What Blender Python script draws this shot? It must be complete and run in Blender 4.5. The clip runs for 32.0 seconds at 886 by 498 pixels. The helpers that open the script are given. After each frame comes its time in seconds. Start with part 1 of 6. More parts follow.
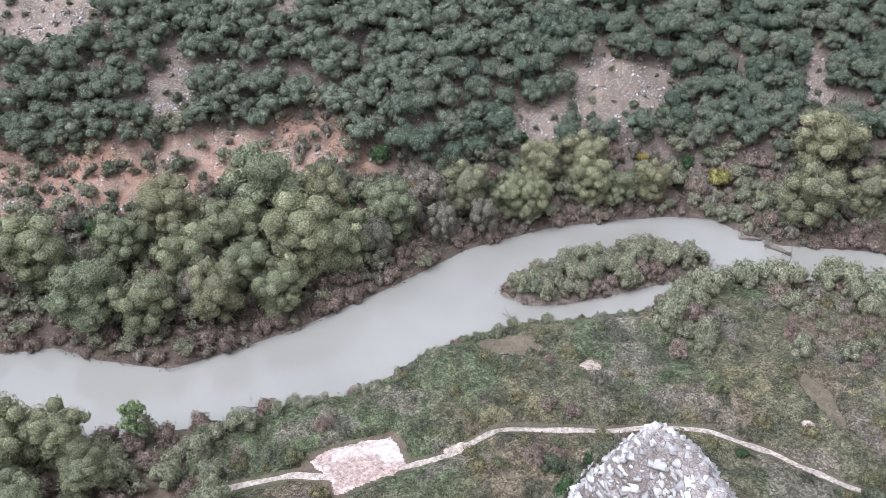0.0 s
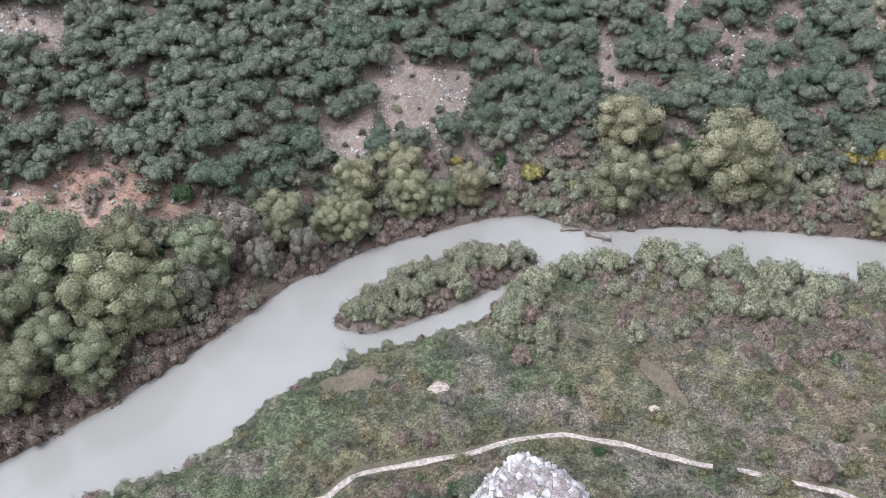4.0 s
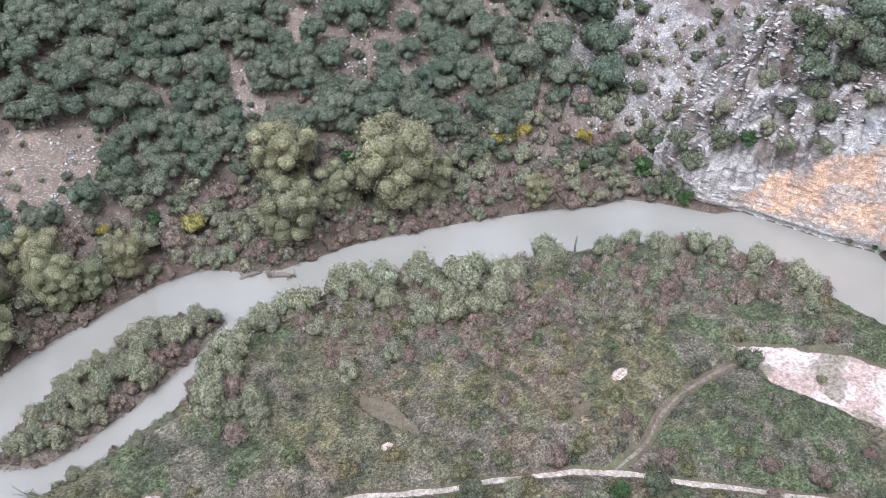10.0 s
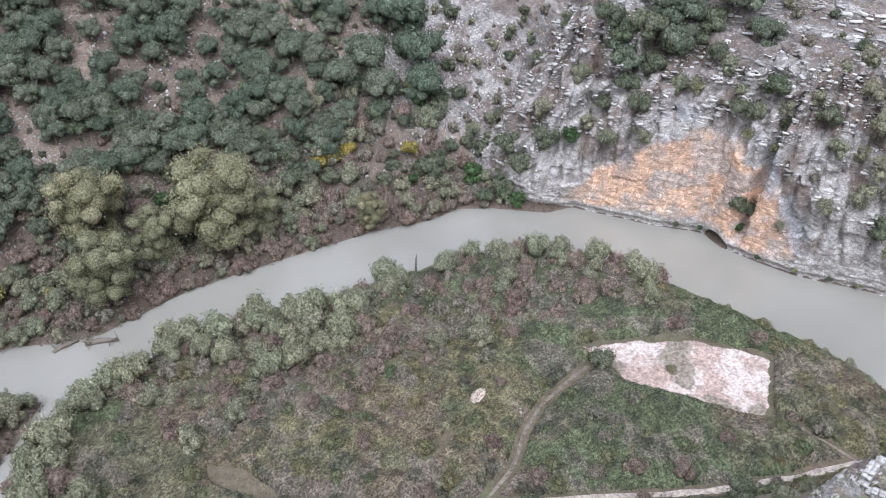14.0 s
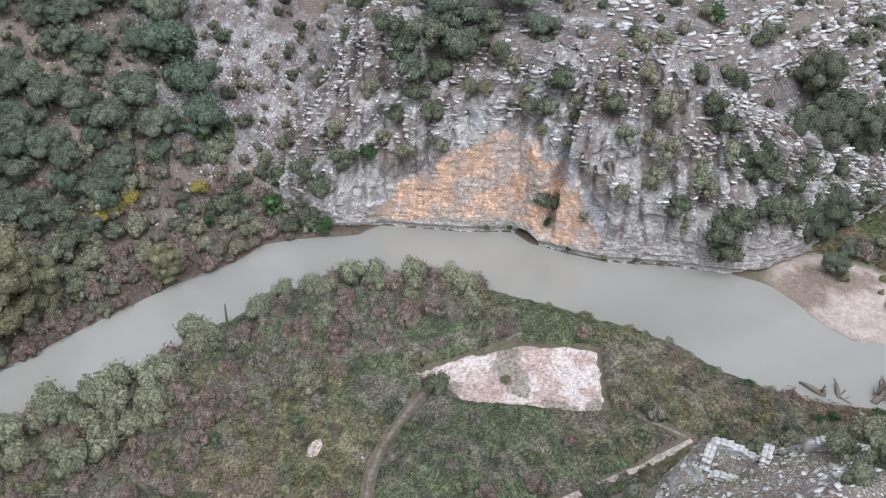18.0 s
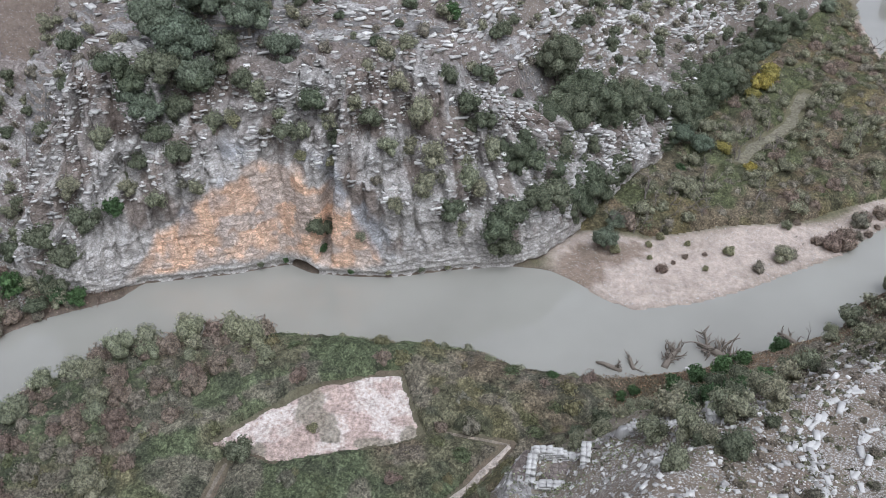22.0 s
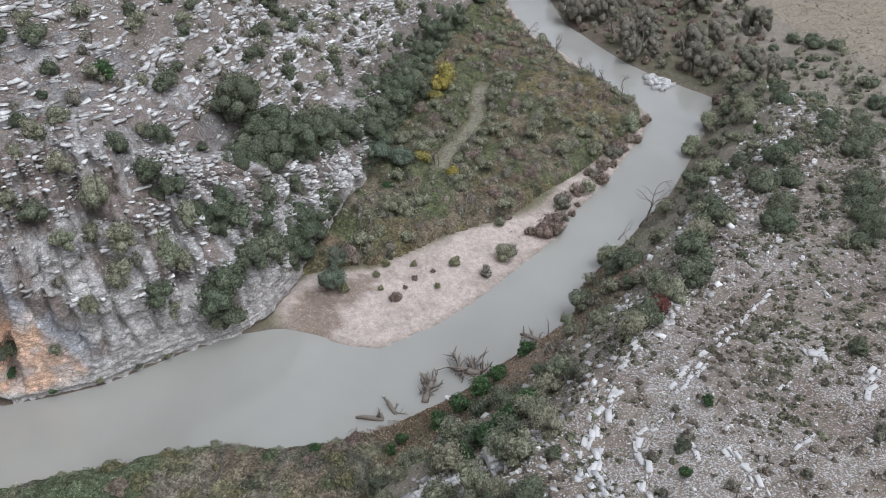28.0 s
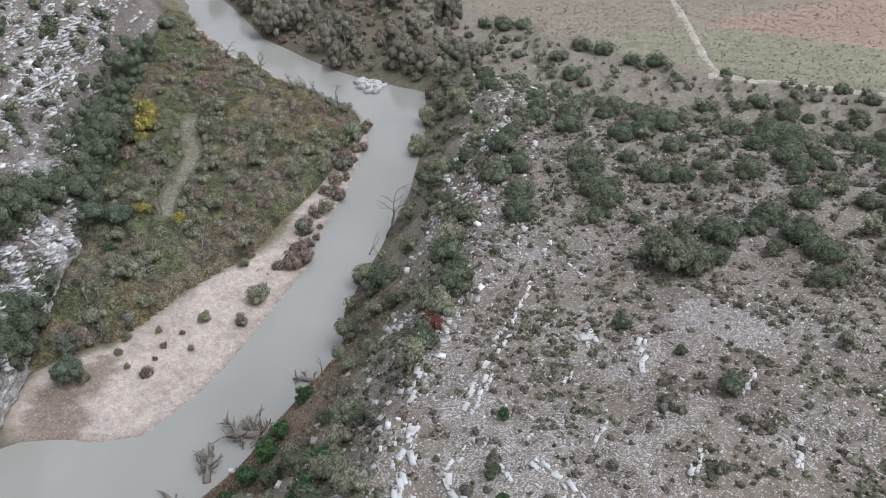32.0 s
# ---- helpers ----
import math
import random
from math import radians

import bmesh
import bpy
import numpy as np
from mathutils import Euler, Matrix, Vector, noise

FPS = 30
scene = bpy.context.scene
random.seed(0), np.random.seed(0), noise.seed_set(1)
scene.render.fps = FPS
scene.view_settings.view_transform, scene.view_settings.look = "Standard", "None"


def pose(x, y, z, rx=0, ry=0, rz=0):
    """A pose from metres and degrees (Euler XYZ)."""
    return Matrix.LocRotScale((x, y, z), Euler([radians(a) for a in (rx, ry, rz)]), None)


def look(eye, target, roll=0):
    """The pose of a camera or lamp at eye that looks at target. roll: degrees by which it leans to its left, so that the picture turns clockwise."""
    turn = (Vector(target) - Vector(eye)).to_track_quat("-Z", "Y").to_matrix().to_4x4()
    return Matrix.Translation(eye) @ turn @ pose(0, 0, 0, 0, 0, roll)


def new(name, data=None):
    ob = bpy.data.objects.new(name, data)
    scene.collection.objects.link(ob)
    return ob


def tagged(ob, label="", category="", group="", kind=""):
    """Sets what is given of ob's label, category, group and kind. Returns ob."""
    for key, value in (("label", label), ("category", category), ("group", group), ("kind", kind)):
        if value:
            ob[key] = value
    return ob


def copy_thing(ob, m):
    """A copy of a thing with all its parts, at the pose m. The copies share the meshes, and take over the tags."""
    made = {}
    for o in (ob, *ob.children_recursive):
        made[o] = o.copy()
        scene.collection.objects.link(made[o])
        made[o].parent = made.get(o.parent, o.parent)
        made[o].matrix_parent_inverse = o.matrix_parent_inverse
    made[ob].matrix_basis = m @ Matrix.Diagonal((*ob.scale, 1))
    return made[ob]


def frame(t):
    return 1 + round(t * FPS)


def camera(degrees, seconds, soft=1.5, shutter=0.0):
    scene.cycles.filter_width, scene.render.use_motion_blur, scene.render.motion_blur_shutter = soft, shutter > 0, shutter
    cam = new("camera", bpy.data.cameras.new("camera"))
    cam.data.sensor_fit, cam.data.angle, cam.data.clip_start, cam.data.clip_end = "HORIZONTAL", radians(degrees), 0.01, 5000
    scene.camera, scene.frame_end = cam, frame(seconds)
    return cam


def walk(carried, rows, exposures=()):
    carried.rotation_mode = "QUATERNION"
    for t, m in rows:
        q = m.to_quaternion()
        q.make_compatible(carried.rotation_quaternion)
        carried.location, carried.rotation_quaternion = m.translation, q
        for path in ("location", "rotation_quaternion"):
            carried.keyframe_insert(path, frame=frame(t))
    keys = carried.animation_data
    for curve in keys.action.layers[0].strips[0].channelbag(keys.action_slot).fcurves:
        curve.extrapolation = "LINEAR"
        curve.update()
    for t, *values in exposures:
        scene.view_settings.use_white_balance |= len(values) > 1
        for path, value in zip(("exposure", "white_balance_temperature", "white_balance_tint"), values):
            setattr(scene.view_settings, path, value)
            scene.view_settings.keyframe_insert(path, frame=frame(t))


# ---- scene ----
cam = camera(55.1, 32.0, soft=0.65)
METRES, EYE, TILT, LEAN, TURN = 48.0, 66.3, -35.2, 0.0, 0.0
ROWS = [
    (0.0, 0.0, 0.0, 0.0, 0.0, 0.0, -0.0),
    (0.5, 0.0004, 0.0108, 0.0076, -0.04, -0.01, 0.02),
    (1.0, 0.0013, 0.0216, 0.0153, -0.06, -0.02, 0.04),
    (1.5, 0.002, 0.0321, 0.023, -0.07, -0.02, 0.06),
    (2.0, 0.0011, 0.0433, 0.0325, -1.21, -0.06, 0.86),
    (2.5, 0.0014, 0.0561, 0.0407, -3.97, -0.13, 2.81),
    (3.0, 0.0024, 0.068, 0.0492, -6.67, -0.31, 4.72),
    (3.5, 0.0036, 0.0816, 0.0574, -9.42, -0.55, 6.62),
    (4.0, 0.0057, 0.0935, 0.0653, -11.96, -0.87, 8.35),
    (4.5, 0.0073, 0.1075, 0.0731, -14.39, -1.22, 9.93),
    (6.5, 0.0269, 0.1545, 0.1046, -22.1, -2.82, 14.8),
    (7.0, 0.0329, 0.1651, 0.1119, -23.9, -3.29, 15.84),
    (7.5, 0.039, 0.1777, 0.1206, -25.87, -3.85, 16.93),
    (8.0, 0.046, 0.1885, 0.128, -27.84, -4.44, 18.0),
    (8.5, 0.0534, 0.2009, 0.1339, -29.7, -4.97, 18.98),
    (9.0, 0.0615, 0.2116, 0.1405, -31.45, -5.52, 19.88),
    (9.5, 0.0713, 0.2213, 0.1492, -33.24, -6.19, 20.79),
    (10.0, 0.0805, 0.2308, 0.1558, -34.96, -6.81, 21.63),
    (10.5, 0.0905, 0.2422, 0.1617, -36.77, -7.44, 22.48),
    (11.0, 0.1007, 0.2498, 0.168, -38.25, -8.03, 23.15),
    (11.5, 0.1109, 0.261, 0.1739, -39.55, -8.52, 23.69),
    (12.0, 0.1221, 0.2684, 0.1808, -40.95, -9.12, 24.3),
    (12.5, 0.1353, 0.2762, 0.1855, -42.54, -9.78, 25.02),
    (13.0, 0.1472, 0.2836, 0.1912, -44.33, -10.57, 25.78),
    (13.5, 0.1598, 0.291, 0.1968, -46.24, -11.41, 26.55),
    (14.0, 0.1747, 0.295, 0.203, -47.93, -12.25, 27.25),
    (14.5, 0.1866, 0.3034, 0.2084, -49.88, -13.13, 27.96),
    (16.5, 0.2411, 0.3245, 0.227, -56.9, -16.57, 30.31),
    (17.0, 0.2565, 0.3291, 0.2324, -59.18, -17.77, 30.98),
    (17.5, 0.2698, 0.3338, 0.2358, -61.87, -19.17, 31.7),
    (18.0, 0.2864, 0.3381, 0.2384, -64.57, -20.62, 32.39),
    (18.5, 0.2996, 0.3437, 0.2414, -67.13, -21.98, 32.93),
    (19.0, 0.3148, 0.348, 0.2453, -69.92, -23.52, 33.43),
    (19.5, 0.3307, 0.3509, 0.2454, -72.38, -24.87, 33.9),
    (20.0, 0.3458, 0.3556, 0.2491, -75.2, -26.46, 34.26),
    (20.5, 0.3613, 0.3582, 0.2522, -77.92, -28.05, 34.56),
    (21.0, 0.3778, 0.361, 0.2524, -80.9, -29.75, 34.88),
    (21.5, 0.3937, 0.362, 0.2541, -83.51, -31.28, 35.09),
    (22.0, 0.4099, 0.3634, 0.2548, -86.29, -32.86, 35.25),
    (22.5, 0.4255, 0.3639, 0.2551, -89.24, -34.56, 35.35),
    (23.0, 0.4416, 0.3645, 0.2557, -91.14, -35.67, 35.38),
    (23.5, 0.4571, 0.3637, 0.2561, -93.14, -36.85, 35.39),
    (24.0, 0.4733, 0.3639, 0.2568, -94.73, -37.73, 35.36),
    (24.5, 0.4887, 0.3629, 0.2565, -95.76, -38.25, 35.36),
    (26.5, 0.5528, 0.358, 0.255, -105.81, -43.75, 34.58),
    (27.0, 0.5693, 0.3564, 0.2545, -108.47, -45.28, 34.21),
    (27.5, 0.5849, 0.3544, 0.2533, -111.38, -46.89, 33.76),
    (28.0, 0.6014, 0.3521, 0.2528, -114.44, -48.59, 33.17),
    (28.5, 0.617, 0.3489, 0.2514, -117.33, -50.18, 32.55),
    (29.0, 0.6334, 0.346, 0.2493, -120.46, -51.83, 31.79),
    (29.5, 0.6488, 0.3427, 0.2476, -123.56, -53.45, 30.94),
    (30.0, 0.6652, 0.3388, 0.2448, -126.52, -54.95, 30.06),
    (30.5, 0.6802, 0.3347, 0.2422, -129.28, -56.3, 29.15),
    (31.0, 0.6954, 0.3303, 0.2394, -132.03, -57.61, 28.18),
    (31.5, 0.7112, 0.3254, 0.2357, -134.81, -58.9, 27.13),
    (32.0, 0.7262, 0.3202, 0.2324, -137.56, -60.14, 26.02),
]
walk(cam, [(t, pose(0, 0, EYE, TILT, LEAN, TURN) @ pose(METRES * x, METRES * y, METRES * z, 90 + pitch, roll, yaw)) for t, x, y, z, yaw, pitch, roll in ROWS],
     [(0.0, 0.80, 6350, 14), (4.0, 0.82, 6350, 14), (9.0, 0.86, 6350, 14), (13.0, 0.66, 6400, 13), (19.0, 0.36, 6500, 10), (24.0, 0.18, 6500, 9), (32.0, 0.24, 6500, 9)])

# ---- light: an overcast day ----
world = bpy.data.worlds.new("overcast")
world.use_nodes = True
scene.world = world
wn = world.node_tree.nodes
sky = wn.new("ShaderNodeTexSky")
sky.sky_type = "NISHITA"
sky.sun_disc = False
sky.sun_elevation, sky.sun_rotation = radians(68), radians(240)
sky.dust_density, sky.air_density = 4.0, 1.0
cloud = wn.new("ShaderNodeHueSaturation")
cloud.inputs["Saturation"].default_value = 0.0
world.node_tree.links.new(sky.outputs[0], cloud.inputs["Color"])
cool = wn.new("ShaderNodeMix")
cool.data_type, cool.blend_type = "RGBA", "MULTIPLY"
cool.inputs[0].default_value, cool.inputs[7].default_value = 1.0, (0.935, 1.0, 1.19, 1)
world.node_tree.links.new(cloud.outputs[0], cool.inputs[6])
world.node_tree.links.new(cool.outputs[2], wn["Background"].inputs["Color"])
wn["Background"].inputs["Strength"].default_value = 0.15
sun = new("sun", bpy.data.lights.new("sun", "SUN"))
sun.data.energy, sun.data.angle, sun.data.color = 1.2, radians(50), (0.95, 1.0, 1.05)
sun.matrix_world = look((0, 0, 200), (115, 60, 0))

# ---- terrain numbers: banks, feet of the slopes, all in plan ----
FAR_WEST = [(-3000, 60), (-400, 60), (-120, 62), (-75, 70), (-51, 72.9), (-45, 74), (-39.7, 72), (-30.8, 70.4), (-25, 73.2), (-17.8, 77.2), (-12.8, 80.9),
            (-6, 86), (3.5, 94), (15.6, 99.4), (32, 102), (38.3, 101.4), (42, 97.5), (46, 94.8), (58, 93.3), (70.3, 88.5), (83, 83), (89.3, 78.8), (94, 77.5),
            (97.3, 73.4), (101, 66.5), (104.4, 64.5)]
CLIFF_FOOT = [(106, 57.8), (107, 53.5), (109.6, 46.6), (107.7, 43.2), (107.3, 37), (107.4, 32.4), (109.5, 24.4), (110.6, 17)]
FAR_EAST = [(110, 12.5), (107.5, 9), (104.4, 6.3), (102, 2.4), (102.5, -0.4), (103.8, -6), (107, -13), (110.7, -19.3), (115, -27), (121.5, -34.6), (128.3, -44),
            (137.5, -54.6), (144, -60.5), (150, -61.5), (158, -60.9), (165.6, -59.2), (177, -59.3), (187, -58.2), (202, -60.2), (214, -63), (260, -72), (400, -90), (3000, -90)]
NEAR_WEST = [(-3000, 45), (-400, 45), (-120, 48), (-60, 55), (-46.8, 58.6), (-40, 58.4), (-34.4, 60), (-24.6, 62), (-15.4, 64.5), (-8.9, 66.6), (-5.3, 69.5),
             (-1.6, 72.8), (3.1, 75.6), (7.9, 77.4), (18.3, 79), (25, 80.4), (28.5, 83.5), (33.5, 86.3), (40.8, 86.6), (48.5, 86), (55.3, 83.5), (60, 79.8),
             (70, 75.6), (78, 72.5), (83, 70.2), (87.5, 67.5)]
NEAR_EAST = [(91.5, 62.5), (93.8, 56), (95.6, 48.6), (95, 40), (94.6, 33), (94, 26.6), (93.2, 21), (90.6, 16.7), (89.6, 10.5), (90.2, 4), (91.8, -3.6), (94.3, -9),
             (97.1, -16.4), (99.3, -21.6), (105, -26), (108, -30.9), (113, -38.4), (120.8, -49.5), (129.7, -59.4), (138.8, -68.8), (147, -75), (153, -72.5),
             (160, -70), (166, -68.7), (175.6, -67.8), (191, -67.3), (206, -71), (260, -82), (400, -100), (3000, -100)]
FAR = FAR_WEST + CLIFF_FOOT + FAR_EAST
NEAR = NEAR_WEST + NEAR_EAST
ISLAND = [(6.8, 84.2), (10.5, 88), (16.5, 91.5), (24, 94), (31, 93.5), (35.8, 90.6), (30.3, 87.0), (22.5, 84.2), (15.1, 82.0), (10.9, 81.7)]
HILL_FOOT = [(-3000, 86), (-400, 92), (-62, 99), (-40, 102), (-20, 107), (-2, 107), (16, 111), (34, 113), (50, 109), (61, 106), (75, 99), (87, 89), (96, 82), (103, 79),
             (110, 79), (125, 76), (3000, 60)]
BLUFF_FOOT = [(104, 82), (101.3, 76), (101, 70), (102.2, 66.6), (104.4, 64.5)] + CLIFF_FOOT + [(111.8, 13.4), (122, 5), (136, -6), (158, -17), (184, -36), (210, -55), (260, -80), (3000, -400)]
NEAR_FOOT = [(-3000, 10), (-400, 20), (-60, 30), (-12, 37), (4, 44), (15, 50), (26, 46), (40, 38), (56, 33), (68, 26), (76, 18.5), (83, 8), (89, -3), (95, -13), (98, -20),
             (104, -27), (107, -32), (112, -39.5), (119.5, -50), (129, -61), (138, -70.5), (147, -78), (165, -92), (200, -105), (3000, -130)]
FOOTPATH = [(-22, 52.6), (-19.9, 53.3), (-14.5, 54.7), (-9, 54.5), (-3.3, 55.8), (0.9, 57.4), (3.6, 59.2), (5.5, 60.7), (12.5, 60.4), (17, 60.3), (22, 61), (27, 60.7), (32, 57.9), (38.3, 53.6), (45.4, 49.7),
            (50.1, 46.7), (53.6, 43.3), (58.3, 37.4), (66.9, 27.8), (72.8, 22.2), (75.9, 19.9), (78.8, 17.8)]
TRAIL = [(75, 45.8), (72.3, 46.2), (66.5, 46.9), (62.7, 46.4), (57.1, 44.5), (52.8, 44.6)]
MEADOW_TRACK = [(136.6, -18.1), (142.9, -22.3), (147, -27), (150.5, -30), (157, -32.5), (163, -36)]
TRAIL_EAST = [(78.8, 17.8), (79.3, 20.4), (80.2, 24.8)]
CRAG = [(15.4, 41.8), (16.8, 40), (17.4, 37), (17.3, 30), (17, 15)]
LEDGE = [(70.0, 16.8), (69.9, 12), (70.6, 7.6), (71.2, 1.5), (69, -1), (62, -3), (54, -2), (55, 8), (60, 16), (64.5, 19), (67.5, 18)]


def vnoise(x, y, size, seed):
    """Smooth noise in 0..1 with features of that many metres."""
    table = np.random.RandomState(seed).rand(256, 256)
    u, v = np.asarray(x) / size, np.asarray(y) / size
    i, j = np.floor(u).astype(int), np.floor(v).astype(int)
    f, g = u - i, v - j
    f, g = f * f * (3 - 2 * f), g * g * (3 - 2 * g)
    a, b, c, d = table[i % 256, j % 256], table[(i + 1) % 256, j % 256], table[i % 256, (j + 1) % 256], table[(i + 1) % 256, (j + 1) % 256]
    return (a * (1 - f) + b * f) * (1 - g) + (c * (1 - f) + d * f) * g


def fbm(x, y, size, seed, octaves=3):
    total, weight = 0.0, 0.0
    for k in range(octaves):
        total = total + vnoise(x, y, size / 2**k, seed + k) / 2**k
        weight += 1 / 2**k
    return total / weight


def away(x, y, line):
    """Distance to a polyline."""
    best = np.full(np.shape(x), 1e12)
    for (ax, ay), (bx, by) in zip(line[:-1], line[1:]):
        dx, dy = bx - ax, by - ay
        s = np.clip(((x - ax) * dx + (y - ay) * dy) / (dx * dx + dy * dy), 0, 1)
        best = np.minimum(best, (x - ax - s * dx) ** 2 + (y - ay - s * dy) ** 2)
    return np.sqrt(best)


def inside(x, y, ring):
    odd = np.zeros(np.shape(x), bool)
    for (ax, ay), (bx, by) in zip(ring, ring[1:] + ring[:1]):
        if ay != by:
            odd ^= ((ay > y) != (by > y)) & (x < (bx - ax) * (y - ay) / (by - ay) + ax)
    return odd


def signed(x, y, line, beyond):
    """Distance to a line, positive on the side that the corners in beyond close."""
    return np.where(inside(x, y, line + beyond), 1, -1) * away(x, y, line)


def ramp(v, a, b):
    s = np.clip((v - a) / (b - a), 0, 1)
    return s * s * (3 - 2 * s)


NORTH = [(3000, 3000), (-3000, 3000)]
SOUTH = [(3000, -3000), (-3000, -3000)]


def zones(x, y):
    """Signed distances that the ground, its colours and its plants are made from."""
    x, y = np.asarray(x, float), np.asarray(y, float)
    return dict(
        far=signed(x, y, FAR, NORTH), near=signed(x, y, NEAR, SOUTH), island=np.where(inside(x, y, ISLAND), 1, -1) * away(x, y, ISLAND + ISLAND[:1]),
        hill=signed(x, y, HILL_FOOT, NORTH), bluff=signed(x, y, BLUFF_FOOT, [(3000, 82)]), slope=signed(x, y, NEAR_FOOT, SOUTH))


PAD_EAST = [(77.3, 47.6), (79.5, 45.8), (81.1, 44.3), (84.9, 40.3), (86.2, 37.5), (87.5, 34.3), (88.2, 29.8), (83.4, 28.3), (79.5, 26.8), (78.5, 29.5), (77.4, 33.1), (76.2, 37.5), (75.2, 41.3), (76.9, 45.3)]
PAD_WEST = [(-13.2, 56.4), (-12.1, 57.5), (-9, 58.6), (-5.4, 59.7), (-4.3, 57.8), (-3.3, 55.7), (-7, 53.8), (-10.4, 52.3), (-11, 54.4)]


def blot_pad(x, y):
    """1 on the two gravel pads, falling off round them."""
    out = np.zeros(np.shape(x))
    for ring in (PAD_EAST, PAD_WEST):
        out = np.maximum(out, np.where(inside(x, y, ring), 1, 1 - ramp(away(x, y, ring + ring[:1]), 0, 1.5)))
    return out


def bar_width(y):
    """How far the gravel bar reaches inland."""
    return np.interp(y, [-64, -52, -40, -25, -12, 0, 8, 13], [1.0, 2.5, 4.0, 7.0, 11.5, 13.5, 9.0, 4.0])


def plateau(x, y):
    top = 17.2 - 0.135 * (x - 65) + 0.01 * (y + 28)
    top = np.minimum(top, 19.5) + 1.4 * (fbm(x, y, 22, 5) - 0.5)
    return np.maximum(top - 0.36 * np.maximum(-y - 62 - 0.28 * np.maximum(110 - x, 0), 0) * ramp(-y, 60, 100), 0.6)


def on_ledge(x, y):
    """Distance inside the rim of the rock ledge."""
    return np.where(inside(x, y, LEDGE), 1, -1) * away(x, y, LEDGE + LEDGE[:1])


def height(x, y, z=None):
    z = z or zones(x, y)
    rough = fbm(x, y, 3.0, 11) - 0.5
    far = 0.9 * (1 - np.exp(-np.maximum(z["far"], 0) / 1.6)) + 0.05 * np.clip(z["far"], 0, 25) + 0.5 * rough * ramp(z["far"], 0, 3)
    wide = bar_width(y)
    bar = ramp(x, 98, 101) * ramp(-y, -16, -9) * ramp(y, -72, -60)
    beach = 0.02 + 0.075 * np.clip(z["far"], 0, 14) + 0.12 * rough * ramp(z["far"], 0, 3)
    far = far * (1 - bar) + np.minimum(far, beach + 1.2 * ramp(z["far"] - wide, 0, 4)) * bar
    up = np.maximum(z["hill"], 0)
    lumps = fbm(x, y, 14, 21) - 0.5
    hill = 90 * (1 - np.exp(-0.7 * up / 90)) + (2.2 * lumps + 0.8 * rough) * ramp(up, 0, 6)
    rise = np.interp(y, [-60, -20, 0, 12, 20, 30, 45, 60, 68, 75, 82], [3.5, 4.5, 5, 4.5, 6, 10.5, 15, 12, 7.5, 4.5, 2])
    ribs = vnoise(y * 1.0 + 0.3 * x, x * 0.3, 5.0, 33) - 0.5 + 0.6 * (vnoise(y, x * 0.5, 2.2, 35) - 0.5)
    d = z["bluff"] - 2.6 + (1.6 * (fbm(x, y, 7, 31) - 0.5) + 2.6 * ribs) * ramp(z["bluff"], 2, 6)
    crest = np.interp(y, [-60, -20, 0, 12, 30, 60, 72, 84], [9, 10, 12, 19, 23, 24, 24, 18])
    steep = np.minimum(1.25 * np.maximum(d - 2.2, 0), np.maximum(crest - rise, 0))
    bluff = rise * ramp(d, 0.9, 3.0) + steep + 34 * (1 - np.exp(-0.5 * np.maximum(d - 2.5 - (crest - rise) / 1.25, 0) / 34)) + (2.0 * lumps + 1.1 * rough) * ramp(d, 2, 7)
    far = far + (0.7 * fbm(x, y, 2.6, 47) + 0.9 * ramp(fbm(x, y, 7, 49), 0.45, 0.65)) * (z["bluff"] < 0) * ramp(-y, -14, -4) * ramp(z["far"] - wide, 1.5, 5) * ramp(away(x, y, MEADOW_TRACK), 1.5, 4)
    far = far + np.where(z["bluff"] > 0, np.maximum(hill, bluff), hill)
    low = 0.85 * (1 - np.exp(-np.maximum(z["near"], 0) / 1.2)) + (0.35 * rough + 0.5 * (fbm(x, y, 12, 41) - 0.5)) * ramp(z["near"], 0, 4)
    way = np.minimum(np.minimum(away(x, y, FOOTPATH), away(x, y, TRAIL)), away(x, y, TRAIL_EAST))
    low = low + (0.55 * fbm(x, y, 2.4, 43) + 0.5 * ramp(fbm(x, y, 6.0, 45), 0.45, 0.65)) * ramp(z["near"], 0.5, 3) * ramp(way, 0.5, 2.0) * ramp(y, -30, 0) * (1 - blot_pad(x, y))
    low = low + 2.5 * ramp(-y, 80, 140)
    d = z["slope"] + 3.0 * (fbm(x, y, 9, 51) - 0.5) * ramp(z["slope"], 0, 4)
    climb = 0.95 * np.maximum(d, 0) + 1.3 * rough * ramp(d, 1, 5)
    top = plateau(x, y)
    soft = 1.5
    blend = np.clip(0.5 + 0.5 * (top - climb) / soft, 0, 1)
    near = low + np.where(z["slope"] > 0, top * (1 - blend) + climb * blend - soft * blend * (1 - blend) * 0.5 + 0.25 * rough * ramp(d, 2, 6), 0)
    knoll = np.maximum(21.0 - 2.3 * np.maximum(away(x, y, CRAG) + 2.2 * (fbm(x, y, 4, 53) - 0.5) - 0.8, 0), 0)
    ledge = np.minimum(9.9 + 0.5 * rough, 9.9 + 2.4 * (on_ledge(x, y) + 1.2 * (fbm(x, y, 3, 55) - 0.5)))
    near = np.where(z["near"] > 0, np.maximum(near, np.maximum(knoll, ledge)), near)
    bed = -np.minimum(1.6, 0.45 * np.minimum(np.abs(z["far"]), np.abs(z["near"]))) - 0.05
    bed = np.maximum(bed, np.where(z["island"] > -3, 0.55 * np.minimum(z["island"], 1.6), -9))
    return np.where(z["far"] > 0, far, np.where(z["near"] > 0, near, bed))

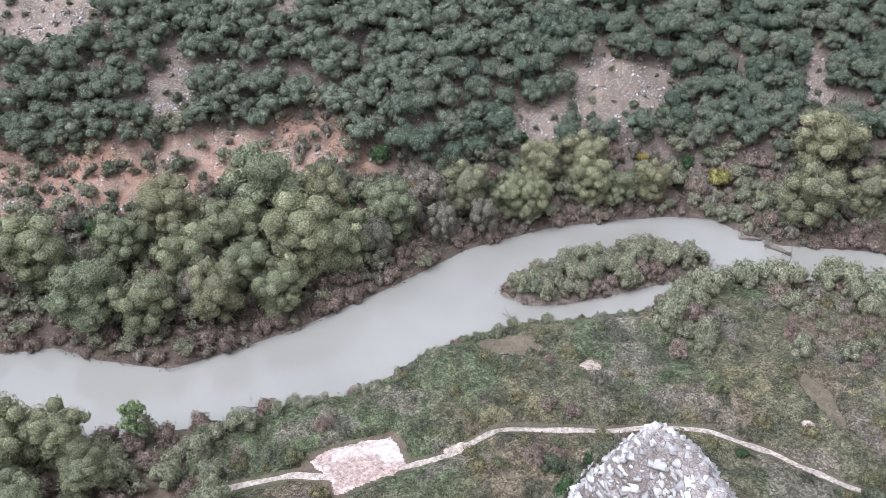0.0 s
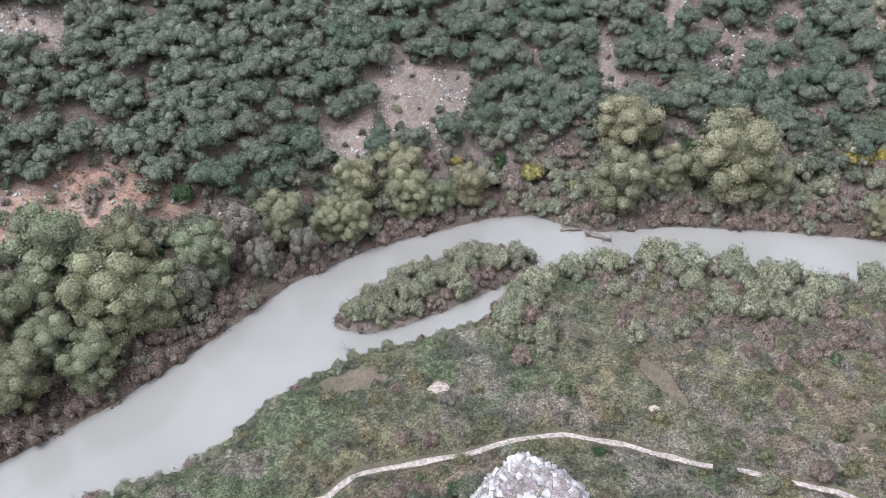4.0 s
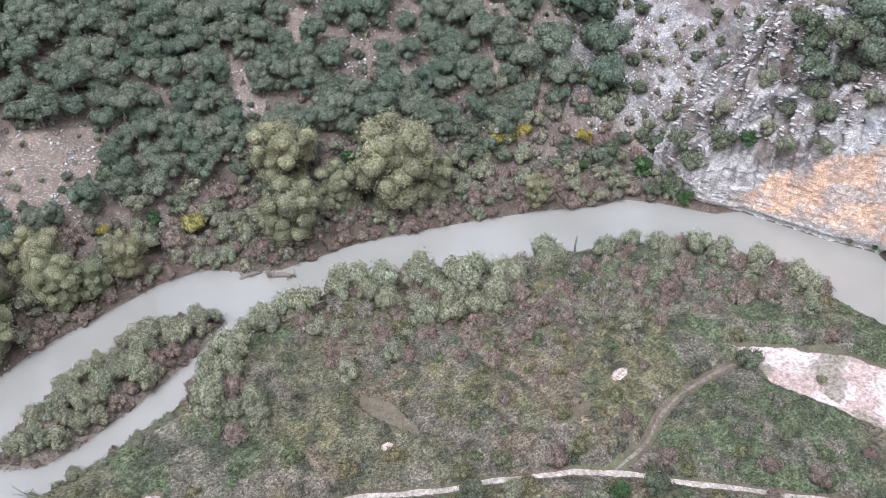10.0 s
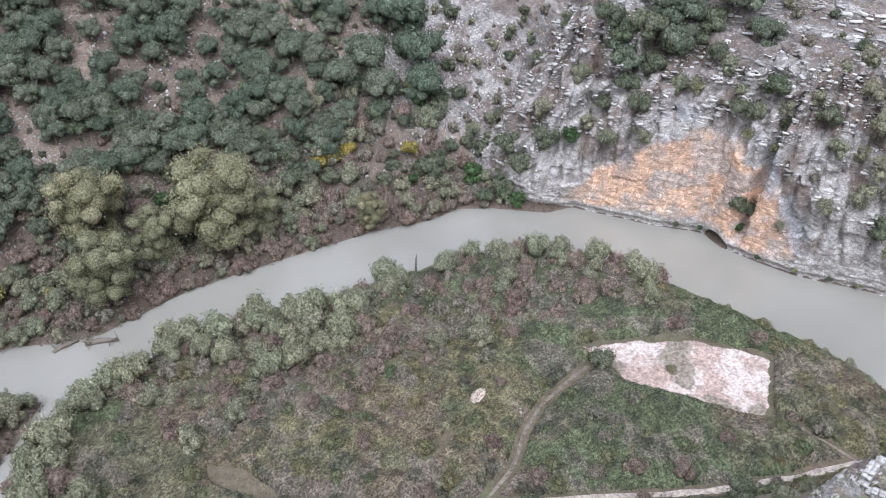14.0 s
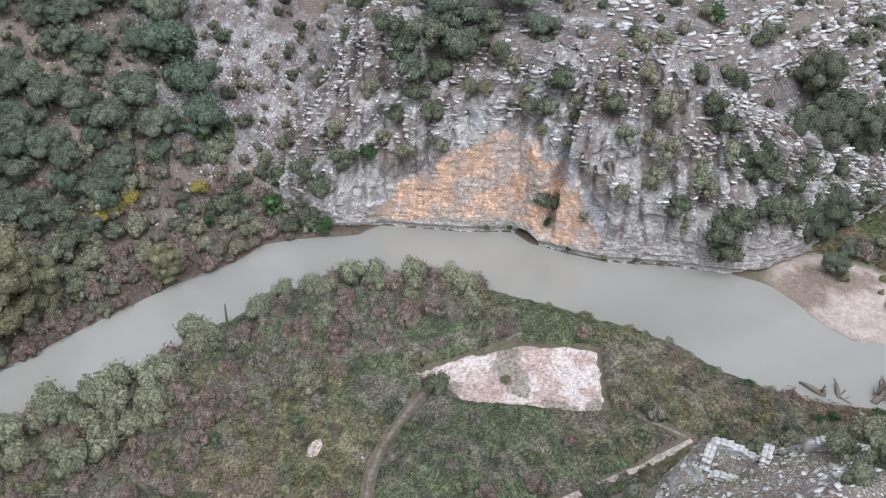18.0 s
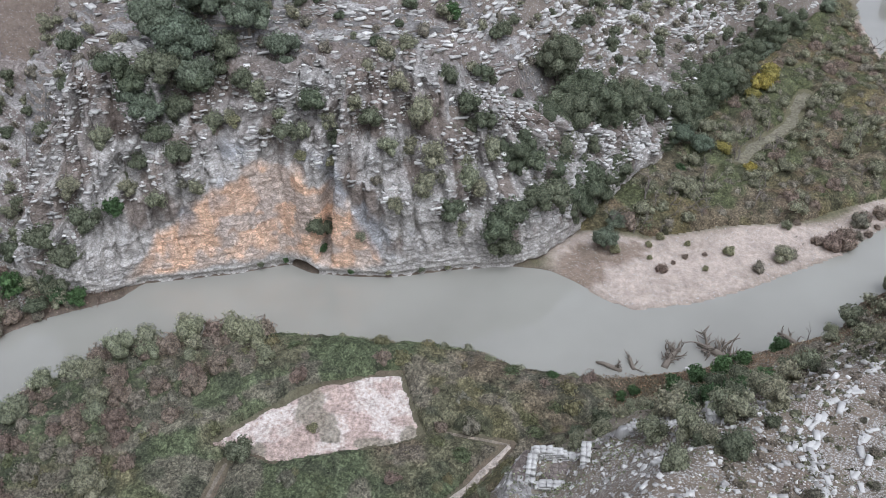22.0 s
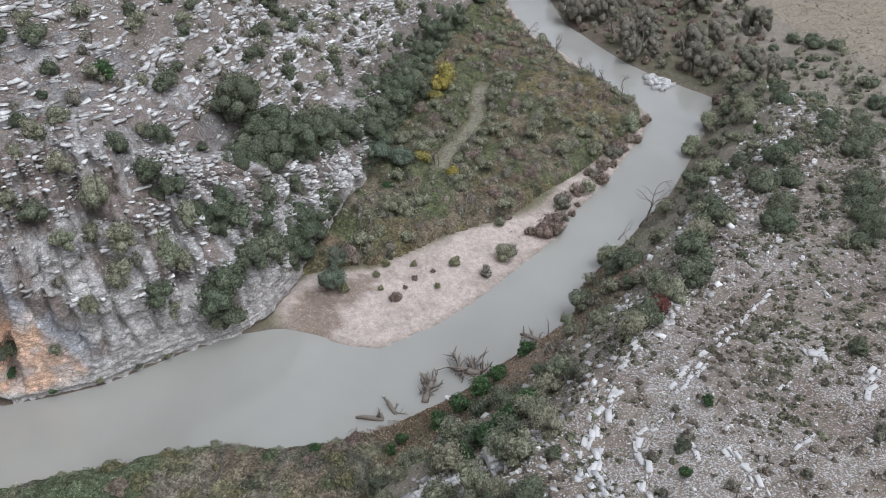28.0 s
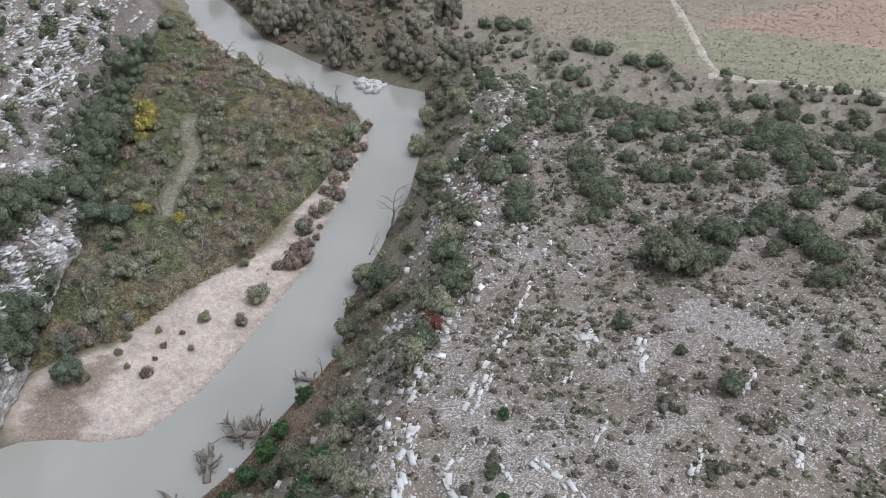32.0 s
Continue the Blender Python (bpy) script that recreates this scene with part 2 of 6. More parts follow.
# ---- materials ----
def nodes_of(mat):
    mat.use_nodes = True
    tree = mat.node_tree
    return tree, tree.nodes, tree.links, tree.nodes["Principled BSDF"]


def mixed(tree, kind, fac, a, b):
    """A colour mix node; fac, a and b are sockets or values."""
    n = tree.nodes.new("ShaderNodeMix")
    n.data_type, n.blend_type = "RGBA", kind
    for i, v in ((0, fac), (6, a), (7, b)):
        if isinstance(v, (int, float)):
            n.inputs[i].default_value = v
        elif isinstance(v, tuple):
            n.inputs[i].default_value = (*v, 1)
        else:
            tree.links.new(v, n.inputs[i])
    return n.outputs[2]


def noised(tree, scale, detail=4.0, rough=0.6, coords="Object", stretch=None):
    tc = tree.nodes.new("ShaderNodeTexCoord")
    n = tree.nodes.new("ShaderNodeTexNoise")
    n.inputs["Scale"].default_value, n.inputs["Detail"].default_value, n.inputs["Roughness"].default_value = scale, detail, rough
    out = tc.outputs[coords]
    if stretch:
        m = tree.nodes.new("ShaderNodeMapping")
        m.inputs["Scale"].default_value = stretch
        tree.links.new(out, m.inputs[0])
        out = m.outputs[0]
    tree.links.new(out, n.inputs["Vector"])
    return n.outputs["Fac"]


def spread(tree, value, a, b, low=0.0, high=1.0):
    n = tree.nodes.new("ShaderNodeMapRange")
    for k, v in (("From Min", a), ("From Max", b), ("To Min", low), ("To Max", high)):
        n.inputs[k].default_value = v
    tree.links.new(value, n.inputs["Value"])
    return n.outputs["Result"]


def bumped(tree, bsdf, value, strength, distance):
    n = tree.nodes.new("ShaderNodeBump")
    n.inputs["Strength"].default_value, n.inputs["Distance"].default_value = strength, distance
    tree.links.new(value, n.inputs["Height"])
    tree.links.new(n.outputs[0], bsdf.inputs["Normal"])


def celled(tree, scale, edges=False):
    """Angular cells: distance from the middle (or edge) of each, and two random values of the cell."""
    tc = tree.nodes.new("ShaderNodeTexCoord")
    m = tree.nodes.new("ShaderNodeMapping")
    m.inputs["Scale"].default_value = scale
    tree.links.new(tc.outputs["Object"], m.inputs[0])
    v = tree.nodes.new("ShaderNodeTexVoronoi")
    v.inputs["Scale"].default_value = 1.0
    tree.links.new(m.outputs[0], v.inputs["Vector"])
    if edges:
        v.feature = "DISTANCE_TO_EDGE"
        return v.outputs["Distance"]
    parts = tree.nodes.new("ShaderNodeSeparateColor")
    tree.links.new(v.outputs["Color"], parts.inputs[0])
    return v.outputs["Distance"], parts.outputs[0], parts.outputs[1]


def leaf_material(name, colour, other, gloss=0.75, translucent=0.3):
    """Leaves: the hue wanders from plant to plant and from leaf to leaf."""
    mat = bpy.data.materials.new(name)
    tree, nodes, links, bsdf = nodes_of(mat)
    plant = nodes.new("ShaderNodeObjectInfo").outputs["Random"]
    leaf = nodes.new("ShaderNodeNewGeometry").outputs["Random Per Island"]
    base = mixed(tree, "MIX", plant, colour, other)
    shade = spread(tree, leaf, 0, 1, 0.78, 1.26)
    grey = nodes.new("ShaderNodeCombineColor")
    for i in range(3):
        links.new(shade, grey.inputs[i])
    base = mixed(tree, "MULTIPLY", 1.0, base, grey.outputs[0])
    # shade between leaf clumps put into the colour: bump hollows darker, tufts lighter
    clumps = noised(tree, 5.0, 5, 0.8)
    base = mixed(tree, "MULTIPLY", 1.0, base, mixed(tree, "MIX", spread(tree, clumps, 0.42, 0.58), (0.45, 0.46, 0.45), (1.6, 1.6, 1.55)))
    bumped(tree, bsdf, clumps, 0.9, 0.35)
    links.new(base, bsdf.inputs["Base Color"])
    bsdf.inputs["Roughness"].default_value = gloss
    bsdf.inputs["Specular IOR Level"].default_value = 0.12
    thin = nodes.new("ShaderNodeBsdfTranslucent")
    links.new(base, thin.inputs["Color"])
    both = nodes.new("ShaderNodeMixShader")
    both.inputs[0].default_value = translucent
    links.new(bsdf.outputs[0], both.inputs[1])
    links.new(thin.outputs[0], both.inputs[2])
    links.new(both.outputs[0], nodes["Material Output"].inputs["Surface"])
    return mat


def tinted_material(name, grain=6.0, rough=0.9, pebbles=False, bump=0.5, clod=0.35, lumps=1.5, leafy=False):
    """Ground whose base colour comes from its mesh's tint, with grain, blotches and, where stony, light stones."""
    mat = bpy.data.materials.new(name)
    tree, nodes, links, bsdf = nodes_of(mat)
    tint = nodes.new("ShaderNodeAttribute")
    tint.attribute_name = "tint"
    fine, wide = noised(tree, grain, 6, 0.75), noised(tree, 0.45, 3, 0.6)
    base = mixed(tree, "OVERLAY", 0.85, tint.outputs["Color"], mixed(tree, "MIX", fine, (0.12, 0.12, 0.12), (0.9, 0.88, 0.86)))
    base = mixed(tree, "MULTIPLY", spread(tree, wide, 0.5, 0.75, 0.0, 0.5), base, (0.62, 0.6, 0.55))
    clods = noised(tree, lumps, 5, 0.7)
    base = mixed(tree, "OVERLAY", clod, base, mixed(tree, "MIX", spread(tree, clods, 0.3, 0.7), (0.12, 0.12, 0.12), (0.88, 0.88, 0.88)))
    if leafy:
        # small leaves at two sizes, lit and deep-in-the-mat tones painted into the base colour
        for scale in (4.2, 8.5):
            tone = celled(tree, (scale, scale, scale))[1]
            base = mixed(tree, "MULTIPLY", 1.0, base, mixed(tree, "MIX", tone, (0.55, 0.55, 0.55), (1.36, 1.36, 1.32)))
    if pebbles:
        stony = nodes.new("ShaderNodeAttribute")
        stony.attribute_name = "stony"
        for scale, share in ((5.6, 0.85), (10.5, 0.8)):
            away_from, odds, tone = celled(tree, (scale, scale, scale))
            here = nodes.new("ShaderNodeMath")
            here.operation = "MULTIPLY_ADD"
            links.new(stony.outputs["Fac"], here.inputs[0])
            here.inputs[1].default_value, here.inputs[2].default_value = share, 0.0
            chosen = nodes.new("ShaderNodeMath")
            chosen.operation = "LESS_THAN"
            links.new(odds, chosen.inputs[0])
            links.new(here.outputs[0], chosen.inputs[1])
            both = nodes.new("ShaderNodeMath")
            both.operation = "MULTIPLY"
            links.new(chosen.outputs[0], both.inputs[0])
            links.new(spread(tree, away_from, 0.50, 0.40), both.inputs[1])
            base = mixed(tree, "MIX", both.outputs[0], base, mixed(tree, "MIX", tone, (0.25, 0.235, 0.215), (0.56, 0.54, 0.515)))
    links.new(base, bsdf.inputs["Base Color"])
    bsdf.inputs["Roughness"].default_value = rough
    bsdf.inputs["Specular IOR Level"].default_value = 0.2
    bumped(tree, bsdf, fine, bump, 0.25)
    return mat


def rock_material(name, light, dark, bands=True, tint=False):
    """Bedded limestone: bleached faces, grey lichen, dark joints."""
    mat = bpy.data.materials.new(name)
    tree, nodes, links, bsdf = nodes_of(mat)
    patches, grain = noised(tree, 0.55, 5, 0.65), noised(tree, 5.0, 6, 0.7)
    base = mixed(tree, "MIX", spread(tree, patches, 0.35, 0.7), light, dark)
    if tint:
        at = nodes.new("ShaderNodeAttribute")
        at.attribute_name = "tint"
        base = mixed(tree, "MULTIPLY", 1.0, at.outputs["Color"], mixed(tree, "MIX", patches, (1.15, 1.15, 1.15), (0.75, 0.75, 0.77)))
    base = mixed(tree, "OVERLAY", 0.7, base, mixed(tree, "MIX", grain, (0.15, 0.15, 0.15), (0.85, 0.85, 0.85)))
    island = nodes.new("ShaderNodeNewGeometry").outputs["Random Per Island"]
    height_in = grain
    if bands:
        # broken beds: blocks longer than high, parted by dark joints, at two sizes
        for scale, force in (((1.5, 1.5, 2.1), 0.8), ((3.6, 3.6, 7.0), 0.8)):
            d, shade, other = celled(tree, scale)
            edge = celled(tree, scale, True)
            base = mixed(tree, "MULTIPLY", force, base, mixed(tree, "MIX", shade, (0.76, 0.74, 0.72), (1.28, 1.28, 1.28)))
            base = mixed(tree, "MULTIPLY", spread(tree, edge, 0.075, 0.02, 0.0, 0.55 * force), base, (0.2, 0.18, 0.16))
            add = nodes.new("ShaderNodeMath")
            links.new(shade, add.inputs[0])
            links.new(height_in, add.inputs[1])
            height_in = add.outputs[0]
    else:
        base = mixed(tree, "MULTIPLY", 1.0, base, mixed(tree, "MIX", island, (0.55, 0.54, 0.53), (1.15, 1.15, 1.15)))
    links.new(base, bsdf.inputs["Base Color"])
    bsdf.inputs["Roughness"].default_value = 0.9
    bsdf.inputs["Specular IOR Level"].default_value = 0.25
    bumped(tree, bsdf, height_in, 0.5, 0.12)
    return mat


def bark_material(name, light, dark):
    mat = bpy.data.materials.new(name)
    tree, nodes, links, bsdf = nodes_of(mat)
    base = mixed(tree, "MIX", noised(tree, 3.0, 6, 0.7, stretch=(2, 2, 0.4)), dark, light)
    links.new(base, bsdf.inputs["Base Color"])
    bsdf.inputs["Roughness"].default_value = 0.9
    return mat


def water_material():
    mat = bpy.data.materials.new("silty_river_water")
    tree, nodes, links, bsdf = nodes_of(mat)
    slow = noised(tree, 0.05, 3, 0.5)
    base = mixed(tree, "MIX", spread(tree, slow, 0.35, 0.65), (0.265, 0.255, 0.225), (0.31, 0.30, 0.265))
    links.new(base, bsdf.inputs["Base Color"])
    bsdf.inputs["Roughness"].default_value = 0.03
    bsdf.inputs["IOR"].default_value = 1.45
    bsdf.inputs["Specular IOR Level"].default_value = 1.0
    ripple, swell = noised(tree, 1.1, 3, 0.55, stretch=(1, 1.6, 1)), noised(tree, 0.18, 2, 0.5)
    add = nodes.new("ShaderNodeMath")
    add.operation = "MULTIPLY"
    links.new(ripple, add.inputs[0])
    links.new(swell, add.inputs[1])
    bumped(tree, bsdf, add.outputs[0], 0.1, 0.1)
    return mat


GROUND = tinted_material("earth_and_stones", pebbles=True)
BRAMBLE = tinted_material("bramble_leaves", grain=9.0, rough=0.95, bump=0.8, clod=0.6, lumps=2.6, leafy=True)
GRAVEL = tinted_material("pale_gravel", grain=11.0, bump=0.6, clod=0.8, lumps=2.6)
ROCK = rock_material("grey_limestone", (0.72, 0.70, 0.67), (0.29, 0.28, 0.26), bands=False)
WHITE_ROCK = rock_material("bleached_limestone", (0.67, 0.655, 0.63), (0.38, 0.365, 0.345), bands=False)
CLIFF = rock_material("bedded_limestone", (0.45, 0.43, 0.41), (0.28, 0.27, 0.27), tint=True)
BARK = bark_material("grey_bark", (0.26, 0.22, 0.18), (0.10, 0.08, 0.065))
DEAD = bark_material("bleached_dead_wood", (0.30, 0.26, 0.23), (0.12, 0.10, 0.09))
WATER = water_material()
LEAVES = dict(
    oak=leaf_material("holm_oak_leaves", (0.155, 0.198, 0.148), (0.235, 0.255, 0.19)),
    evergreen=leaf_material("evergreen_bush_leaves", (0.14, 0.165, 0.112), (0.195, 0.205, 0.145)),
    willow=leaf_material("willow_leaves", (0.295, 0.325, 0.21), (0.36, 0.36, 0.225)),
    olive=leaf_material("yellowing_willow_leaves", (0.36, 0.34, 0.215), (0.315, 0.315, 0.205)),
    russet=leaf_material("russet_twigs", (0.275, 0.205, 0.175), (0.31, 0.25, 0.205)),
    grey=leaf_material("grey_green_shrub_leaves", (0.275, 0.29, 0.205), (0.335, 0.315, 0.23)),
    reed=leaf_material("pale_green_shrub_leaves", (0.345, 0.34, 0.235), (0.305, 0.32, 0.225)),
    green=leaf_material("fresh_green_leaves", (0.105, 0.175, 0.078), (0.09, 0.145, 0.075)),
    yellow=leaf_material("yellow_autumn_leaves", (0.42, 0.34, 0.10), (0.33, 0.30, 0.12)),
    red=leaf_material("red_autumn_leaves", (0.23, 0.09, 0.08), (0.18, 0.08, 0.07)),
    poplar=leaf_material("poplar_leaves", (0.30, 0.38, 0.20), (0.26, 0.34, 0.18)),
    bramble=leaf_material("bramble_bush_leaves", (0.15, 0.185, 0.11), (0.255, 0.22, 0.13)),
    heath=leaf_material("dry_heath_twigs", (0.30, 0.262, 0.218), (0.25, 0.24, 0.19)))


# ---- mesh helpers ----
def mesh_of(name, verts, quads=(), tris=(), material=None, smooth=False, tint=None, stony=None):
    me = bpy.data.meshes.new(name)
    verts = np.asarray(verts, np.float32)
    quads, tris = np.asarray(quads, np.int32).reshape(-1, 4), np.asarray(tris, np.int32).reshape(-1, 3)
    me.vertices.add(len(verts))
    me.vertices.foreach_set("co", verts.ravel())
    me.loops.add(4 * len(quads) + 3 * len(tris))
    me.loops.foreach_set("vertex_index", np.concatenate([quads.ravel(), tris.ravel()]))
    me.polygons.add(len(quads) + len(tris))
    me.polygons.foreach_set("loop_start", np.concatenate([4 * np.arange(len(quads)), 4 * len(quads) + 3 * np.arange(len(tris))]).astype(np.int32))
    if smooth:
        me.polygons.foreach_set("use_smooth", np.ones(len(quads) + len(tris), bool))
    if tint is not None:
        at = me.attributes.new("tint", "FLOAT_COLOR", "POINT")
        at.data.foreach_set("color", np.c_[tint, np.ones(len(tint))].astype(np.float32).ravel())
    if stony is not None:
        me.attributes.new("stony", "FLOAT", "POINT").data.foreach_set("value", np.asarray(stony, np.float32))
    me.update(calc_edges=True)
    me.validate()
    if material:
        me.materials.append(material)
    return me


def structure(name, me, label, category):
    return tagged(new(name, me), label, category, kind="structure")


def joined(pieces):
    """Verts, quads and tris of several pieces as one."""
    verts, quads, tris, n = [], [], [], 0
    for v, q, t in pieces:
        verts.append(v)
        quads.append(np.asarray(q, int).reshape(-1, 4) + n)
        tris.append(np.asarray(t, int).reshape(-1, 3) + n)
        n += len(v)
    return np.concatenate(verts), np.concatenate(quads), np.concatenate(tris)


def turned(a, b, c):
    """Rotation matrices (n, 3, 3) from angles about x, y and z."""
    a, b, c = np.broadcast_arrays(a, b, c)
    o, i = np.zeros(a.shape), np.ones(a.shape)
    rx = np.stack([i, o, o, o, np.cos(a), -np.sin(a), o, np.sin(a), np.cos(a)], -1).reshape(-1, 3, 3)
    ry = np.stack([np.cos(b), o, np.sin(b), o, i, o, -np.sin(b), o, np.cos(b)], -1).reshape(-1, 3, 3)
    rz = np.stack([np.cos(c), -np.sin(c), o, np.sin(c), np.cos(c), o, o, o, i], -1).reshape(-1, 3, 3)
    return rz @ ry @ rx


ICO = bmesh.new()
bmesh.ops.create_icosphere(ICO, subdivisions=1, radius=1)
BALL_V = np.array([v.co[:] for v in ICO.verts])
BALL_T = np.array([[v.index for v in f.verts] for f in ICO.faces])
ICO.free()
BOX_V = np.array([(x, y, z) for z in (-0.5, 0.5) for y in (-0.5, 0.5) for x in (-0.5, 0.5)])
BOX_Q = np.array([(0, 2, 3, 1), (4, 5, 7, 6), (0, 1, 5, 4), (2, 6, 7, 3), (0, 4, 6, 2), (1, 3, 7, 5)])


def leaf_sprays(rs, at, way, size, flat=0.5, slim=(0.45, 0.8), along=None):
    """One small bent leaf spray at each place, facing more or less the given way; along lays its length that way."""
    n = len(at)
    nrm = way + rs.normal(0, flat, (n, 3))
    nrm /= np.linalg.norm(nrm, axis=1, keepdims=True) + 1e-9
    side = np.cross(nrm, rs.normal(0, 1, (n, 3)) if along is None else along + rs.normal(0, 0.35, (n, 3)))
    side /= np.linalg.norm(side, axis=1, keepdims=True) + 1e-9
    up = np.cross(nrm, side)
    s = (size * rs.uniform(0.6, 1.35, n))[:, None]
    w = rs.uniform(*slim, n)[:, None]
    v = np.stack([at - up * s * 0.5, at + side * s * w * 0.55 + up * s * 0.1, at + up * s * 0.45 - side * s * w * 0.45 + nrm * s * 0.15], 1)
    return v.reshape(-1, 3), np.zeros((0, 4), int), np.arange(3 * n).reshape(-1, 3)


def balls(rs, at, radius, squash, jitter):
    """Uneven leafy lumps, one at each place."""
    n = len(at)
    turn = turned(rs.uniform(0, 6.28, n), rs.uniform(0, 6.28, n), rs.uniform(0, 6.28, n))
    v = np.einsum("nij,kj->nki", turn, BALL_V) * rs.uniform(1 - jitter, 1 + jitter, (n, len(BALL_V), 1))
    v = v * radius[:, None, None] * np.asarray(squash) + at[:, None]
    return v.reshape(-1, 3), [], (np.arange(n)[:, None, None] * len(BALL_V) + BALL_T[None]).reshape(-1, 3)


def crown_mesh(name, rs, lobes, count, leaf, material, core=0.7):
    """A crown of uneven lobes: each a dense inside, thatched with small leaf sprays."""
    at, rad = np.array([l[:3] for l in lobes], float), np.array([l[3] for l in lobes], float)
    pick = rs.choice(len(lobes), count, p=rad**2 / (rad**2).sum())
    way = rs.normal(0, 1, (count, 3))
    way[:, 2] = np.where(way[:, 2] < -0.4, -way[:, 2] * 0.7, way[:, 2])
    way /= np.linalg.norm(way, axis=1, keepdims=True)
    # the leaves gather in tufts, so that each lobe is bumpy
    bump = 0.5 + 0.25 * (np.sin(way[:, 0] * 7 + pick * 1.7) + np.sin(way[:, 1] * 7 + pick * 2.3) * np.cos(way[:, 2] * 6 + pick))
    far = rad[pick] * (0.86 + 0.22 * bump + rs.uniform(-0.08, 0.1, count))
    sprays = leaf_sprays(rs, at[pick] + way * far[:, None], way + (0, 0, 0.2), leaf, 0.8, (0.6, 1.0))
    return mesh_of(name, *joined([balls(rs, at, rad * (core + 0.17), (1, 1, 0.95), 0.2), sprays]), material=material, smooth=True)


def plume_mesh(name, rs, lobes, count, leaf, material):
    """A feathery bush: fine upright twigs round a loose core."""
    at, rad = np.array([l[:3] for l in lobes], float), np.array([l[3] for l in lobes], float)
    pick = rs.choice(len(lobes), count, p=rad**2 / (rad**2).sum())
    way = rs.normal(0, 1, (count, 3))
    way[:, 2] = np.abs(way[:, 2])
    way /= np.linalg.norm(way, axis=1, keepdims=True)
    twigs = leaf_sprays(rs, at[pick] + way * (1, 1, 1.4) * (rad[pick] * rs.uniform(0.6, 1.15, count))[:, None], way, leaf * 0.85, 0.7, (0.3, 0.6), way + (0, 0, 0.9))
    return mesh_of(name, *joined([balls(rs, at, rad * 0.78, (1, 1, 1.35), 0.3), twigs]), material=material, smooth=True)


def tube(path, radii, sides=6):
    path, n = np.asarray(path, float), len(path)
    rings = []
    for k in range(n):
        d = path[min(k + 1, n - 1)] - path[max(k - 1, 0)]
        d = d / (np.linalg.norm(d) + 1e-9)
        u = np.cross(d, (0.31, 0.95, 0.05) if abs(d[1]) < 0.9 else (1, 0, 0))
        u /= np.linalg.norm(u)
        w = np.cross(d, u)
        a = np.arange(sides) / sides * 2 * np.pi
        rings.append(path[k] + radii[k] * (np.cos(a)[:, None] * u + np.sin(a)[:, None] * w))
    v = np.concatenate(rings)
    q = [(k * sides + i, k * sides + (i + 1) % sides, (k + 1) * sides + (i + 1) % sides, (k + 1) * sides + i) for k in range(n - 1) for i in range(sides)]
    t = [(0, i + 1, i) for i in range(1, sides - 1)] + [((n - 1) * sides, (n - 1) * sides + i, (n - 1) * sides + i + 1) for i in range(1, sides - 1)]
    return v, q, t


def branching(rs, start, way, length, radius, depth, spread_angle=0.6, droop=0.0, sides=5):
    """A limb that forks into thinner ones; a list of tubes."""
    steps = 4
    path, d = [np.array(start, float)], np.array(way, float)
    for k in range(steps):
        d = d + rs.normal(0, 0.16, 3) - (0, 0, droop)
        d /= np.linalg.norm(d)
        path.append(path[-1] + d * length / steps)
    out = [tube(path, np.linspace(radius, radius * 0.5, steps + 1), sides if depth > 0 else 4)]
    if depth > 0:
        for k in range(rs.randint(2, 5)):
            w = d + rs.normal(0, spread_angle, 3)
            w /= np.linalg.norm(w)
            out += branching(rs, path[rs.randint(2, steps + 1)], w, length * rs.uniform(0.5, 0.75), radius * 0.5, depth - 1, spread_angle, droop, sides)
    return out


def trunk_mesh(name, tall, radius):
    """A tapered, slightly crooked trunk."""
    return mesh_of(name, *tube([(0, 0, -0.5), (0.02, 0.03, tall * 0.15), (-0.05, 0.04, tall * 0.32), (0.02, -0.05, tall * 0.55)], [radius * 1.3, radius, radius * 0.8, radius * 0.3], 7), material=BARK)


def limb_mesh(rs, tall, radius, lobe):
    """A limb from the trunk out into one lobe of the crown."""
    x, y, z, r = lobe
    mid = np.array((x * 0.45, y * 0.45, tall * 0.28 + (z - tall * 0.28) * 0.55)) + rs.normal(0, 0.1, 3)
    return mesh_of("limb", *tube([(0, 0, tall * 0.2), mid, (x, y, z)], [radius * 0.6, radius * 0.4, radius * 0.15], 5), material=BARK)


def lobes_round(rs, wide, tall, n, low=0.35, lobe=0.42):
    """Lobes of a broad crown: wide and tall are its whole size."""
    out = [(0, 0, tall * 0.62, wide * 0.30)]
    for k in range(n):
        a, f = k * 2.4 + rs.uniform(0, 0.7), rs.uniform(0.55, 1.0)
        z = rs.uniform(low, 0.88)
        girth = np.sqrt(max(0.05, 1 - ((z - 0.55) / 0.5) ** 2))
        r = wide * lobe * rs.uniform(0.34, 0.55)
        out.append((np.cos(a) * (wide * 0.5 - r * 0.8) * girth * f, np.sin(a) * (wide * 0.5 - r * 0.8) * girth * f, min(z * tall, tall - r), r))
    return out


def part(name, me, parent, label=""):
    ob = new(name, me)
    ob.parent = parent
    return tagged(ob, label) if label else ob


